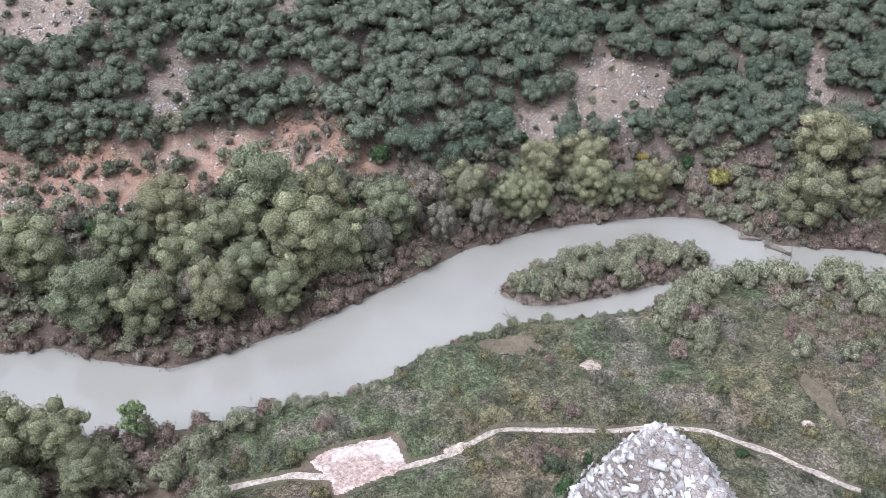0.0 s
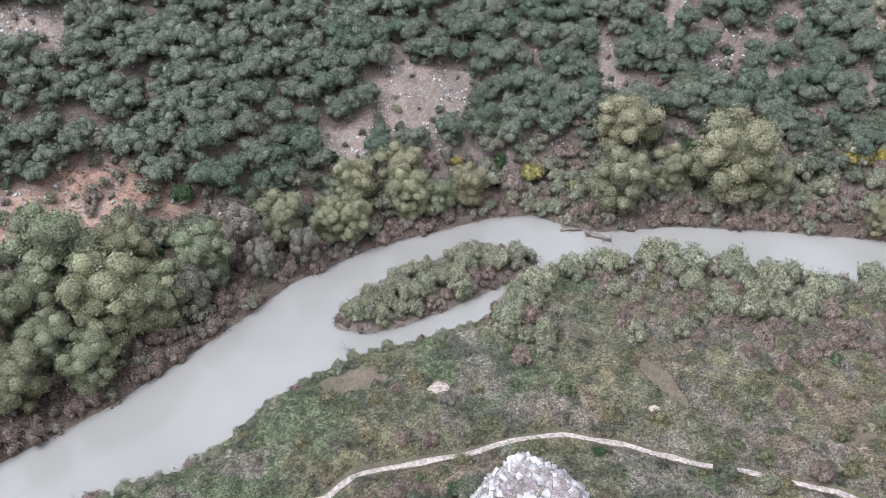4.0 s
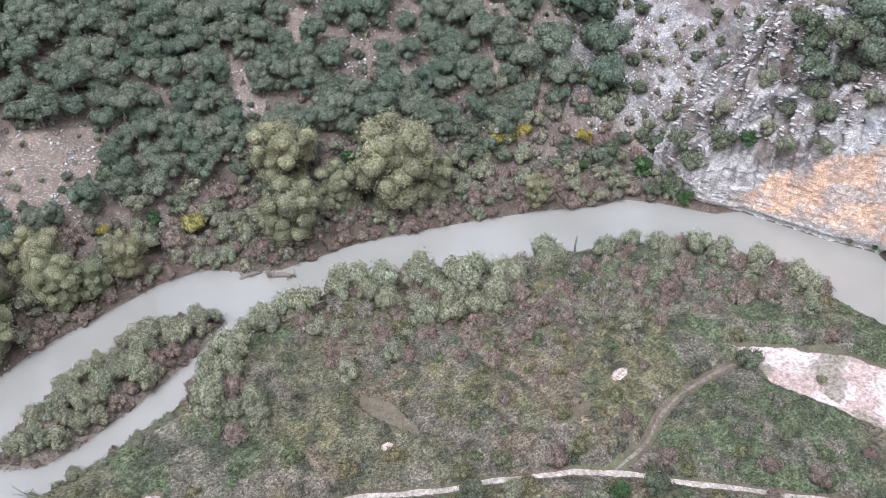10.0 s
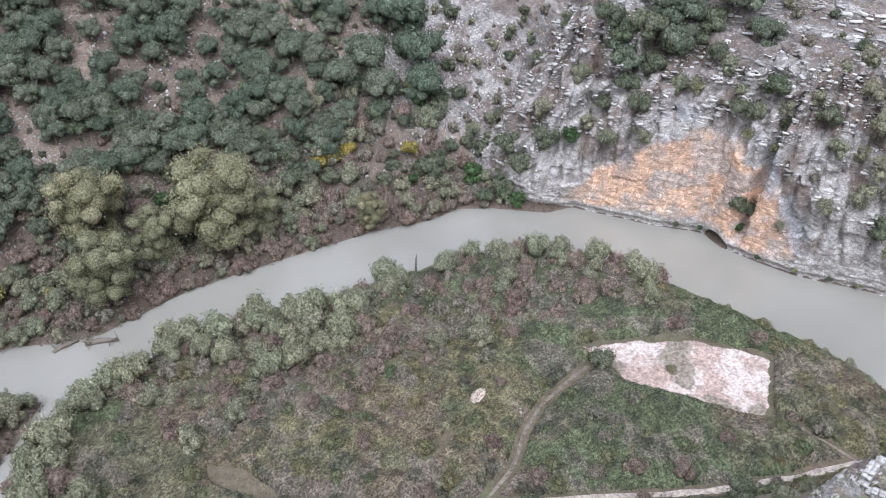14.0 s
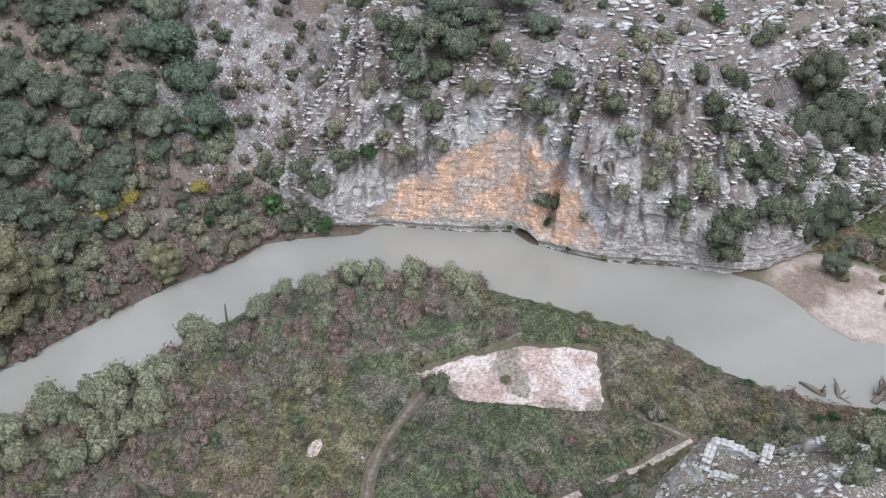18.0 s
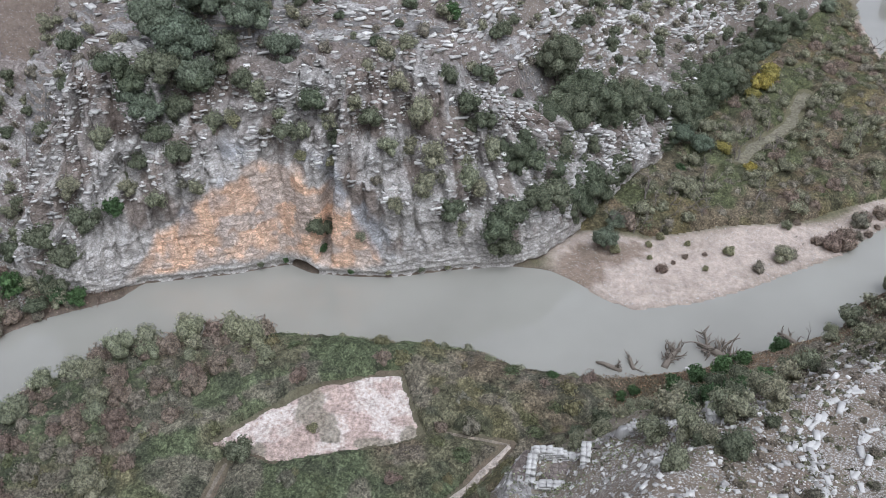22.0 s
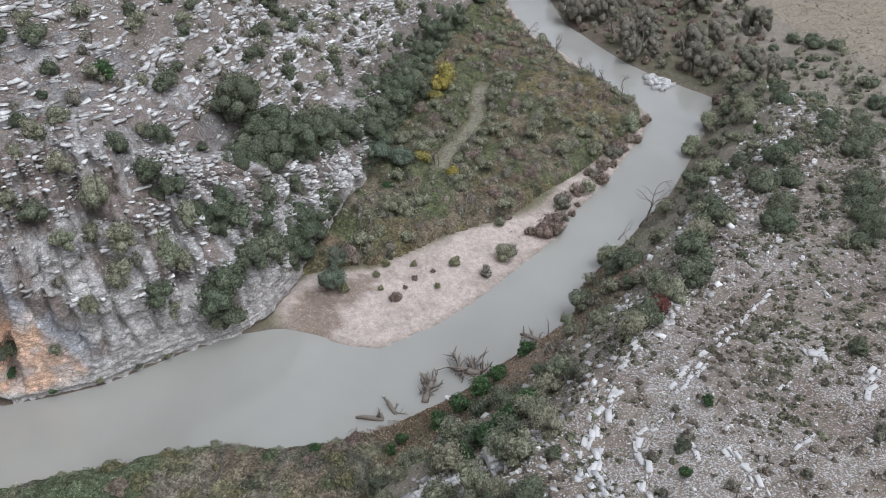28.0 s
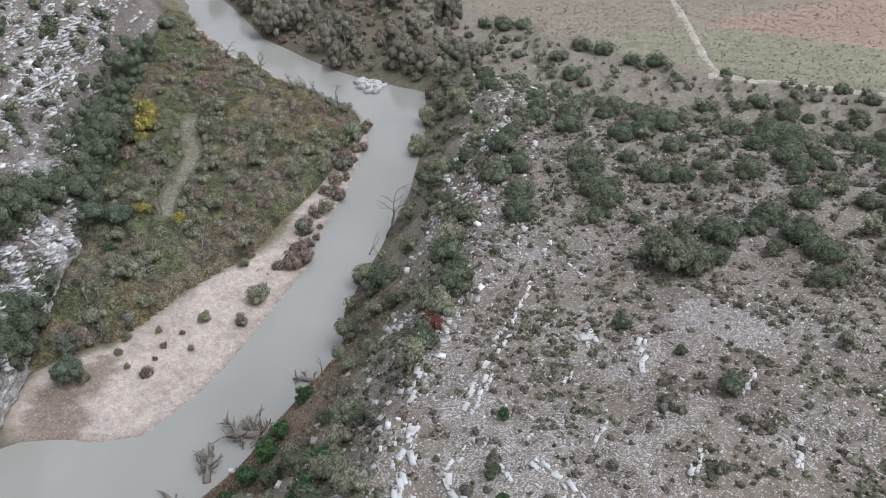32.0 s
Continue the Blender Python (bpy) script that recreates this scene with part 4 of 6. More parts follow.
rubble("bluff_rubble", "pale limestone slabs strewn over the bluff", 501, (100, 215, -62, 95), 95000, 0.26, 1.7, 0.15,
       lambda x, y, z: (z["bluff"] > 9 - 6 * (y < 14)) * (z["bluff"] < 46) * (z["hill"] < 2) * (0.16 + 0.84 * ramp(vnoise(ground_z(x, y) + 2.5 * fbm(x, y, 12, 311), 0.04 * y, 0.9, 321), 0.45, 0.6)), 0.4, 0.25, 0.1)
rubble("scree", "loose grey limestone scree", 503, (62, 130, 76, 135), 34000, 0.12, 0.55, 0.6,
       lambda x, y, z: (z["hill"] > -3) * (z["far"] > 2) * np.maximum(blot(x, y, SCREE, 87), 0.16 * (x > 66)), 0.2, 3, 0.6)
rubble("hillside_stones", "pale stones on the bare parts of the hillside", 505, (-95, 70, 96, 145), 52000, 0.14, 0.6, 0.6,
       lambda x, y, z: (z["hill"] > -1) * (0.05 + 0.38 * blot(x, y, SCARS, 85) * ramp(fbm(x, y, 3.5, 373), 0.4, 0.55)), 0.2, 3, 0.6, WHITE_ROCK)
rubble("plateau_stones", "small white stones on the plateau", 507, (40, 135, -95, 4), 34000, 0.10, 0.42, 0.5,
       lambda x, y, z: (z["slope"] > 9) * (0.22 + 0.3 * ramp(fbm(x, y, 9, 91), 0.45, 0.62)), 0.2, 3, 0.4, WHITE_ROCK)
rubble("rim_rubble", "broken limestone along the plateau edge", 509, (50, 140, -85, 10), 36000, 0.2, 1.0, 0.4,
       lambda x, y, z: (z["slope"] > 6) * (z["slope"] < 18) * (0.12 + 0.6 * ramp(fbm(x, y, 7, 313), 0.5, 0.62)), 0.3)
rubble("knoll_rubble", "broken white limestone blocks on the knoll", 511, (8, 30, 26, 50), 12000, 0.2, 0.95, 0.35,
       lambda x, y, z: (away(x, y, CRAG) < 6) * 0.6, 0.3, 0.6, 0.3, WHITE_ROCK)
rubble("ledge_rubble", "pale limestone blocks on the ledge", 513, (54, 78, -4, 20), 7000, 0.14, 0.7, 0.3,
       lambda x, y, z: (on_ledge(x, y) > -3) * (0.15 + 0.5 * ramp(-np.abs(on_ledge(x, y)), -1.5, 0)), 0.3, 0.6, 0.2, WHITE_ROCK)



def ledge_slabs():
    """Slabs that crop out of the rock above the wall, and of its upper edge."""
    rs = np.random.RandomState(517)
    ok = np.flatnonzero(((CLIFF_U > 1.02) & (CLIFF_U < 2.7)).ravel() & (vnoise(CLIFF_Y, CLIFF_Z, 2.2, 519) > 0.3).ravel())
    k = rs.choice(ok, 9500)
    n = len(k)
    long = 0.16 * 6.5 ** (rs.rand(n) ** 1.9)
    size = np.c_[long, long * rs.uniform(0.5, 0.9, n), long * rs.uniform(0.12, 0.26, n)]
    at = np.c_[CLIFF_X.flat[k], CLIFF_Y.flat[k], CLIFF_Z.flat[k]]
    me = mesh_of("ledge_slabs", *slab_blocks(rs, at, size, 1.5 + rs.normal(0, 0.4, n), 0.14), material=ROCK)
    return tagged(new("ledge_slabs", me), "pale limestone slabs cropping out of the cliff", "rocks", kind="stuff")


ledge_slabs()
SLABS = []
for k in range(6):
    r = np.random.RandomState(520 + k)
    SLABS.append(mesh_of("limestone_slab", *slab_blocks(r, np.zeros((1, 3)), np.array([[1.0, 0.4, 0.2]]), np.zeros(1), 0.0), material=WHITE_ROCK))
SLAB = Kind("limestone_slab", "white weathered limestone slab set in a line of outcrop", "rock", "outcrop slabs on the plateau", SLABS)
rs = np.random.RandomState(530)
for ax, ay, bx, by, width in [(70.6, -13.9, 72.9, -19.7, 0.8), (69.2, -13.9, 71.4, -18.2, 0.6), (75.9, -25.2, 79.5, -31.6, 0.5), (75.1, -22.5, 76.4, -25.3, 0.5), (63.2, -26.7, 65.4, -30.8, 0.9),
                              (76.5, -35.8, 78.9, -36.8, 0.6), (81.7, -36, 83.4, -38.4, 0.6), (58.4, -23.9, 59.7, -26.1, 0.5), (48.4, -25.7, 49.9, -28.8, 0.4), (73.3, -21, 74.6, -24, 0.4),
                              (64.1, -2.4, 68.9, -6, 1.1), (68.9, -6, 72, -9.7, 1.1), (57.3, -12.6, 62.2, -13.1, 0.8), (65.9, -8.1, 66.8, -11, 0.8), (60, -18, 61, -20.5, 0.5), (86.6, -37.6, 87.4, -38.8, 0.9),
                              (66.5, -22, 67.2, -23.5, 0.4), (98, -45, 104, -52, 0.9), (108, -56.5, 113, -61.5, 1.1), (53, -19, 54, -22, 0.5), (55.5, -30, 56.5, -33, 0.5), (58.5, -2.4, 64.5, -2.9, 1.2), (64.5, -3.3, 69.4, -7.2, 1.3), (69.4, -7.4, 71.3, -11, 0.9), (60, -5.5, 65, -7.5, 0.9), (62, -10.5, 66.5, -12.2, 0.7), (74, -11, 77, -15.5, 0.7)]:
    long = math.hypot(bx - ax, by - ay)
    s, a = 0.0, math.atan2(by - ay, bx - ax)
    while s < long:
        size = rs.uniform(0.3, 1.35) * (0.5 + 0.5 * width)
        x, y = ax + (bx - ax) * s / long + rs.normal(0, 0.3 * width), ay + (by - ay) * s / long + rs.normal(0, 0.3 * width)
        put_z = ground_z(np.array([x]), np.array([y]))[0]
        SLAB.put(x, y, put_z + 0.05, size, a + rs.normal(0, 0.18) + (3.14 if rs.rand() < 0.5 else 0), tall=rs.uniform(0.6, 1.2))
        s += size * rs.uniform(0.4, 1.2)
for dx, dy, size in [(0, 0, 1.7), (0.7, 0.6, 1.0), (-0.6, 0.7, 0.9), (0.3, -0.7, 1.0), (-0.5, -0.3, 1.2)]:
    SLAB.put(69.2 + dx, -27.9 + dy, ground_z(np.array([69.2 + dx]), np.array([-27.9 + dy]))[0] + 0.08, size, dx * 3 + 1, label="broad bleached limestone slab on the plateau")
for x, y, size in [(70.9, 8.3, 1.9), (83.2, 0.5, 1.8), (82.4, 1.6, 1.2), (84.2, -0.6, 1.1)]:
    SLAB.put(x, y, ground_z(np.array([x]), np.array([y]))[0] + 0.3, size, x, tall=3.0, label="grey limestone block among the bushes of the bank")


# ---- kinds of plants ----
def tree_shapes(seed, n, wide, tall, leaves, count, leaf, lobes=11, low=0.35, trunk=0.16, core=0.8, lobe=0.42, limbs=0, bare=False):
    out = []
    for k in range(n):
        rs = np.random.RandomState(seed + k)
        ls = lobes_round(rs, wide, tall, lobes, low, lobe)
        crown = plume_mesh("crown", rs, ls, count, leaf, LEAVES[leaves]) if bare else crown_mesh("crown", rs, ls, count, leaf, LEAVES[leaves], core)
        out.append([("trunk", trunk_mesh("trunk", tall, trunk))] + [("limb", limb_mesh(rs, tall, trunk, l)) for l in ls[1 : 1 + limbs]] + [("crown", crown)])
    return out


def shrub_shapes(seed, n, wide, tall, leaves, count, leaf, lobes=7, core=0.66):
    out = []
    for k in range(n):
        rs = np.random.RandomState(seed + k)
        out.append(crown_mesh("shrub", rs, lobes_round(rs, wide, tall, lobes, 0.15, 0.5), count, leaf, LEAVES[leaves], core))
    return out


def twig_shapes(seed, n, wide, tall, leaves, count, leaf=0.30, lobes=8):
    """Feathery bushes: upright plumes of fine twigs."""
    out = []
    for k in range(n):
        rs = np.random.RandomState(seed + k)
        out.append(plume_mesh("shrub", rs, lobes_round(rs, wide, tall * 0.8, lobes, 0.1, 0.46), count, leaf, LEAVES[leaves]))
    return out


OAK = Kind("holm_oak", "dense dark green evergreen oak on the hillside", "tree", "oaks on the hillside", tree_shapes(100, 5, 4.9, 4.4, "oak", 950, 0.27, 14, 0.3, 0.16, 0.64, 0.46))
BIG_OAK = Kind("holm_oak", "tall dark green evergreen oak at the foot of the bluff", "tree", "oaks below the bluff", tree_shapes(110, 3, 7.0, 6.6, "evergreen", 2600, 0.25, 26, 0.2, 0.22, 0.62, 0.36, 4))
OAK_BUSH = Kind("evergreen_bush", "rounded dark green evergreen bush among limestone", "bush", "bushes on the rocks", shrub_shapes(120, 5, 3.0, 2.1, "evergreen", 480, 0.22, 8, 0.62))
WILLOW = Kind("willow_tree", "broad grey-green willow on the river bank", "tree", "willows along the river", tree_shapes(140, 4, 8.6, 9.2, "willow", 6500, 0.22, 40, 0.13, 0.3, 0.64, 0.32, 6))
OLIVE = Kind("willow_tree", "broad willow turning olive yellow by the river", "tree", "willows along the river", tree_shapes(150, 3, 8.6, 9.2, "olive", 6500, 0.22, 40, 0.13, 0.3, 0.64, 0.32, 6))
RUSSET_TREE = Kind("alder_tree", "thinning brown riverside tree", "tree", "trees along the river", tree_shapes(160, 3, 5.6, 6.2, "heath", 1700, 0.3, 18, 0.2, 0.2, 0.62, 0.38, 3, True))
RUSSET = Kind("russet_shrub", "reddish brown leafless shrub near the water", "shrub", "brown shrubs on the banks", twig_shapes(170, 5, 2.5, 1.6, "russet", 420, 0.28))
GREY = Kind("grey_shrub", "grey-green twiggy riverside shrub", "shrub", "grey shrubs on the banks", shrub_shapes(180, 3, 2.6, 2.2, "grey", 460, 0.2, 10, 0.55) + twig_shapes(183, 3, 2.8, 2.3, "grey", 520, 0.30))
REED = Kind("tamarisk_shrub", "pale green feathery riverside shrub", "shrub", "feathery shrubs on the banks", twig_shapes(190, 5, 2.9, 3.0, "reed", 700, 0.30, 10))
GREEN = Kind("green_shrub", "fresh green leafy shrub", "shrub", "green shrubs", shrub_shapes(200, 3, 2.2, 1.9, "green", 520, 0.24, 8))
YELLOW = Kind("yellow_shrub", "bright yellow autumn shrub", "shrub", "yellow shrubs", shrub_shapes(210, 3, 2.4, 1.9, "yellow", 520, 0.24, 8))
OLIVE_BUSH = Kind("olive_shrub", "low shrub with yellow-olive leaves", "shrub", "olive shrubs", shrub_shapes(215, 3, 2.2, 1.7, "olive", 480, 0.24, 8))
RED = Kind("red_shrub", "dark red autumn shrub on the slope", "shrub", "", shrub_shapes(220, 1, 2.8, 1.4, "red", 700, 0.24, 9))
BRAMBLE_BUSH = Kind("bramble_bush", "low arching green bramble bush in the meadow", "bush", "bramble bushes", shrub_shapes(245, 5, 2.4, 0.95, "bramble", 300, 0.2, 7, 0.55))
DOME = Kind("spreading_bush", "broad low dome of grey-green evergreen scrub on the stony plateau", "bush", "bushes on the plateau", shrub_shapes(260, 4, 4.4, 1.9, "evergreen", 900, 0.22, 13, 0.6))
HEATH = Kind("heath_shrub", "dry grey-brown leafless shrub", "shrub", "dry shrubs on the slopes", twig_shapes(230, 5, 2.1, 1.4, "heath", 300, 0.30, 7))


def ground_at(x, y):
    return ground_z(np.atleast_1d(np.asarray(x, float)), np.atleast_1d(np.asarray(y, float)))


def put(kind, x, y, size=1.0, turn=None, sink=0.1, **more):
    return kind.put(x, y, ground_at(x, y)[0] - sink, size, random.uniform(0, 6.28) if turn is None else turn, **more)


def sown(rs, box, count, gap, chance):
    """Places at least gap apart where chance(x, y, zones) lets something grow."""
    x, y = rs.uniform(box[0], box[1], count), rs.uniform(box[2], box[3], count)
    z = zones_at(x, y)
    keep = rs.rand(count) < chance(x, y, z)
    taken, out = {}, []
    for px, py in zip(x[keep], y[keep]):
        i, j = int(px // gap), int(py // gap)
        if all((px - qx) ** 2 + (py - qy) ** 2 >= gap * gap for a in (-1, 0, 1) for b in (-1, 0, 1) for qx, qy in taken.get((i + a, j + b), ())):
            taken.setdefault((i, j), []).append((px, py))
            out.append((px, py))
    out = np.array(out).reshape(-1, 2)
    return out, ground_z(out[:, 0], out[:, 1])


def sow(kinds, seed, box, count, gap, low, high, chance, sink=0.12):
    """Marks places for some kinds; kinds is a list of (kind, weight)."""
    r = np.random.RandomState(seed)
    at, up = sown(r, box, count, gap, chance)
    p = np.array([k[1] for k in kinds], float)
    for (x, y), z in zip(at, up):
        kinds[r.choice(len(kinds), p=p / p.sum())][0].wanted.append((x, y, z - sink, r.uniform(low, high), r.uniform(0, 6.28)))
    print(seed, kinds[0][0].name, len(at))


def arrays(me):
    v = np.empty(3 * len(me.vertices))
    me.vertices.foreach_get("co", v)
    quads = [p.vertices[:] for p in me.polygons if len(p.vertices) == 4]
    tris = [p.vertices[:] for p in me.polygons if len(p.vertices) == 3]
    return v.reshape(-1, 3), np.array(quads, int).reshape(-1, 4), np.array(tris, int).reshape(-1, 3)


def grow(kind, rest_name, rest_label, rest_category, most=290, far_shapes=None):
    """Stands the marked plants: those nearest the river bend as things, the rest as one object."""
    want = sorted(kind.wanted, key=lambda w: math.hypot(w[0] - 60, w[1] - 40))
    for x, y, z, s, a in want[:most]:
        kind.put(x, y, z, s, a)
    if want[most:]:
        meshes = far_shapes or [dict(s)["crown"] if isinstance(s, list) else s for s in kind.shapes]
        shapes, pieces = [arrays(m) for m in meshes], []
        for x, y, z, s, a in want[most:]:
            v, q, t = shapes[int(a * 1000) % len(shapes)]
            c, d = math.cos(a) * s, math.sin(a) * s
            pieces.append((np.c_[v[:, 0] * c - v[:, 1] * d + x, v[:, 0] * d + v[:, 1] * c + y, v[:, 2] * s + z], q, t))
        tagged(new(rest_name, mesh_of(rest_name, *joined(pieces), material=meshes[0].materials[0], smooth=True)), rest_label, rest_category, kind="stuff")
    print(kind.name, len(want))


FAR_OAKS = [dict(s)["crown"] for s in tree_shapes(105, 5, 4.7, 4.2, "oak", 430, 0.34, 11, 0.35, 0.16, 0.65, 0.47)]
FAR_SHAPES = dict(hillside_oak_wood=FAR_OAKS, evergreen_scrub=shrub_shapes(125, 4, 3.0, 2.1, "evergreen", 250, 0.32, 6, 0.62), grey_scrub=shrub_shapes(185, 4, 2.6, 2.2, "grey", 170, 0.28, 4, 0.55),
                  bramble_scrub=shrub_shapes(248, 4, 2.4, 0.95, "bramble", 140, 0.26, 5, 0.55),
                  dry_scrub=twig_shapes(235, 4, 2.1, 1.4, "heath", 100, 0.36, 3))
NOFIELD = FIELD + [(-3000, -3000), (3000, -3000)]

# ---- willows and other trees of the far bank ----
for x, y, r in [(-49.9, 84, 4.6), (-40.7, 76.4, 4.6), (-34.4, 75.9, 3.8), (-40.3, 87.7, 3.8), (-31.5, 84.1, 4.0), (-23.7, 83, 3.5), (-17.3, 86.5, 5.4), (-13.1, 87.7, 4.3),
                (-19.5, 79.6, 3.4), (-23, 95.6, 6.2), (-7, 94.2, 4.1), (9.4, 101, 3.1), (12, 100.2, 3.3), (21, 104, 3.5), (24.9, 103.5, 2.8), (-58, 80, 4.2), (-27, 89, 4.2), (-66, 84, 4.5)]:
    put(WILLOW, x, y, r / 4.2)
for x, y, r in [(-35.9, 92.9, 4.5), (-26.3, 77.7, 3.7), (-16.4, 97, 4.2), (3.2, 101.4, 3.6), (14.1, 107.2, 3.6), (20.6, 109, 3.9), (29.9, 104.8, 2.9), (55.5, 108, 5.4), (49.8, 98, 4.4), (59, 100, 3.6),
                (65.8, 96, 6.4), (82.3, 84.2, 2.4), (71.5, 94, 3.2)]:
    put(OLIVE, x, y, r / 4.2)
for x, y, r in [(-8.7, 90.3, 2.9), (-2.6, 98.5, 3.5), (5.6, 96.4, 2.6), (-29.5, 80, 2.6), (61, 102.7, 2.8), (73, 96, 3.0), (0, 95, 2.5)]:
    put(RUSSET_TREE, x, y, r / 2.8)

# oaks on the far hillside
sow([(OAK, 1)], 400, (-100, 122, 96, 168), 40000, 2.35, 0.75, 1.2, lambda x, y, z: (z["hill"] > 2.5) * (z["hill"] < 50) * (z["bluff"] < 4) * (blot(x, y, SCARS + SCREE, 85) < 0.3)
    * np.where(x > 72, 0.25 * ramp(fbm(x, y, 9, 361), 0.42, 0.5), 1.0) * (0.05 + ramp(fbm(x, y, 11, 301), 0.22, 0.36)) * np.where(x < -12, ramp(z["hill"], 7, 11), ramp(z["hill"], 2, 8)))
for x, y, s in [(109, 99.6, 1.9), (106.5, 93.8, 1.8), (103.5, 91, 1.5), (119.5, 107.5, 2.2), (116, 104.5, 1.6), (101, 100, 1.4), (99, 96, 1.3), (96, 100.5, 1.4), (91.4, 115.3, 1.3), (83, 123, 1.2), (82.7, 113.7, 1.0), (93.9, 108.9, 1.2), (96, 106, 1.1), (88, 110, 1.2), (85, 108, 1.1),
                (113.5, 63.4, 1.5), (118.3, 58.9, 1.7), (116, 57, 1.3), (123, 51.6, 1.4), (120.5, 47, 1.1), (124, 57.5, 1.5), (121.5, 63, 1.5), (129, 50, 1.3), (127.5, 58, 1.4)]:
    put(OAK, x, y, s)
for x, y, s in [(122.4, 8.4, 1.3), (126.5, 7.6, 1.0), (120, 8.5, 1.1), (118.3, 10.2, 0.9), (123.5, 5.6, 1.0), (147, -9.5, 1.35), (143, -9.5, 1.1), (150, -13, 1.2), (153.4, -16, 1.1), (139, -6, 0.8), (165, -22, 1.1), (172, -27, 1.0), (158, -19, 1.0), (180, -33, 1.0), (190, -40, 1.0), (131.5, 7.5, 1.25), (133, 3.5, 1.2), (127.5, 3.5, 1.1), (136, 0.5, 1.1), (120.5, 12.5, 1.0), (115.5, 15.8, 1.0), (154, -10.5, 1.2), (156, -16.5, 1.2), (160, -22, 1.1), (103.2, 73.6, 0.75), (101.4, 74.6, 0.55), (129, 9.5, 1.3), (134.5, 11, 1.15), (123, 12, 1.1), (126, 13.5, 1.0), (117.5, 17, 1.0), (141, -4, 1.1)]:
    put(BIG_OAK, x, y, s)
# undergrowth under the willows and along the far water edge
sow([(RUSSET, 5), (GREY, 2), (HEATH, 2)], 401, (-75, 100, 68, 110), 8000, 1.4, 0.7, 1.3, lambda x, y, z: (z["far"] > 0.2) * (z["far"] < 5) * (z["bluff"] < 0))
sow([(GREY, 4), (RUSSET, 2), (HEATH, 3), (OAK_BUSH, 3), (GREEN, 0.4), (YELLOW, 0.2)], 402, (-80, 104, 74, 125), 12000, 1.8, 0.9, 1.7, lambda x, y, z: (z["far"] > 5) * (z["hill"] < np.where(x > 62, 15, np.where(x < -12, 1, 7))) * (z["bluff"] < 0) * (blot(x, y, SCARS, 85) < 0.4))
# sparse cover on the bare parts of the hillside
sow([(HEATH, 3), (GREY, 2), (OAK_BUSH, 1.5)], 403, (-100, 118, 98, 150), 7000, 1.8, 0.35, 0.8, lambda x, y, z: (z["hill"] > 1) * (z["hill"] < 40) * (z["bluff"] < 2) * (blot(x, y, SCREE, 85) < 0.5) * (0.35 + 0.5 * ramp(fbm(x, y, 8, 303), 0.4, 0.6)))
sow([(OAK, 1)], 404, (66, 112, 94, 130), 200, 4.0, 0.6, 1.0, lambda x, y, z: (z["hill"] > 4) * (z["bluff"] < 2) * 0.8 * (blot(x, y, SCREE, 85) < 0.3))
sow([(OAK_BUSH, 4), (GREY, 3), (HEATH, 4)], 423, (88, 140, 76, 125), 1600, 2.0, 0.5, 1.3, lambda x, y, z: (z["hill"] > 0.5) * (z["bluff"] < 3) * (0.1 + 0.75 * ramp(fbm(x, y, 8, 363), 0.42, 0.55)))
sow([(OAK_BUSH, 3), (GREY, 4), (HEATH, 3)], 424, (-100, -8, 92, 125), 2600, 1.9, 0.6, 1.5, lambda x, y, z: (z["hill"] > -3) * (z["hill"] < 13) * (0.1 + 0.9 * ramp(fbm(x, y, 7, 365), 0.42, 0.52)))
# the island
sow([(GREY, 4), (REED, 3), (RUSSET, 1)], 405, (5, 38, 80, 97), 1600, 1.45, 0.8, 1.3, lambda x, y, z: (z["island"] > 0.7) * 1.0)
sow([(RUSSET, 5), (GREY, 1)], 406, (5, 38, 80, 97), 900, 1.2, 0.45, 0.75, lambda x, y, z: (z["island"] > 0.1) * (z["island"] < 1.0))
# tall shrubs along the near bank
sow([(REED, 5), (GREY, 2.5), (RUSSET, 2.5)], 407, (26, 96, 44, 88), 5000, 2.1, 1.05, 1.8, lambda x, y, z: (z["near"] > 0.5) * (z["near"] < 3.0 + 7 * ramp(fbm(x, y, 14, 305), 0.35, 0.6)) * ramp(y, 44, 52) * (np.hypot(x - 77, y - 72.5) > 3.5))
sow([(RUSSET, 5), (HEATH, 4), (GREY, 2)], 408, (40, 94, 44, 84), 3200, 1.8, 0.8, 1.5, lambda x, y, z: (z["near"] > 3) * (z["near"] < 17 + 5 * (fbm(x, y, 9, 315) - 0.5)) * ramp(y, 48, 56) * 0.8 * (np.hypot(x - 77, y - 72.5) > 3.5))
sow([(GREY, 3), (REED, 2), (RUSSET, 1)], 409, (-18, 30, 60, 88), 1200, 1.3, 0.45, 0.95, lambda x, y, z: (z["near"] > 0.1) * (z["near"] < 2.0) * 0.8)
sow([(GREY, 3), (REED, 1)], 410, (88, 98, 6, 44), 200, 1.5, 0.35, 0.7, lambda x, y, z: (z["near"] > 0.2) * (z["near"] < 1.3) * np.where(y > 28, 0.25, 0.9))
sow([(BRAMBLE_BUSH, 6), (RUSSET, 1), (HEATH, 1)], 420, (-25, 97, 8, 86), 2300, 1.9, 0.6, 1.3, lambda x, y, z: (z["near"] > 0.8) * (z["slope"] < 2) * (blot_pad(x, y) < 0.2) * (blot(x, y, BARE, 81) < 0.5) * (np.minimum(away(x, y, FOOTPATH), away(x, y, TRAIL)) > 1.3)
    * (0.35 + 0.65 * ramp(fbm(x, y, 9, 353), 0.42, 0.55)))
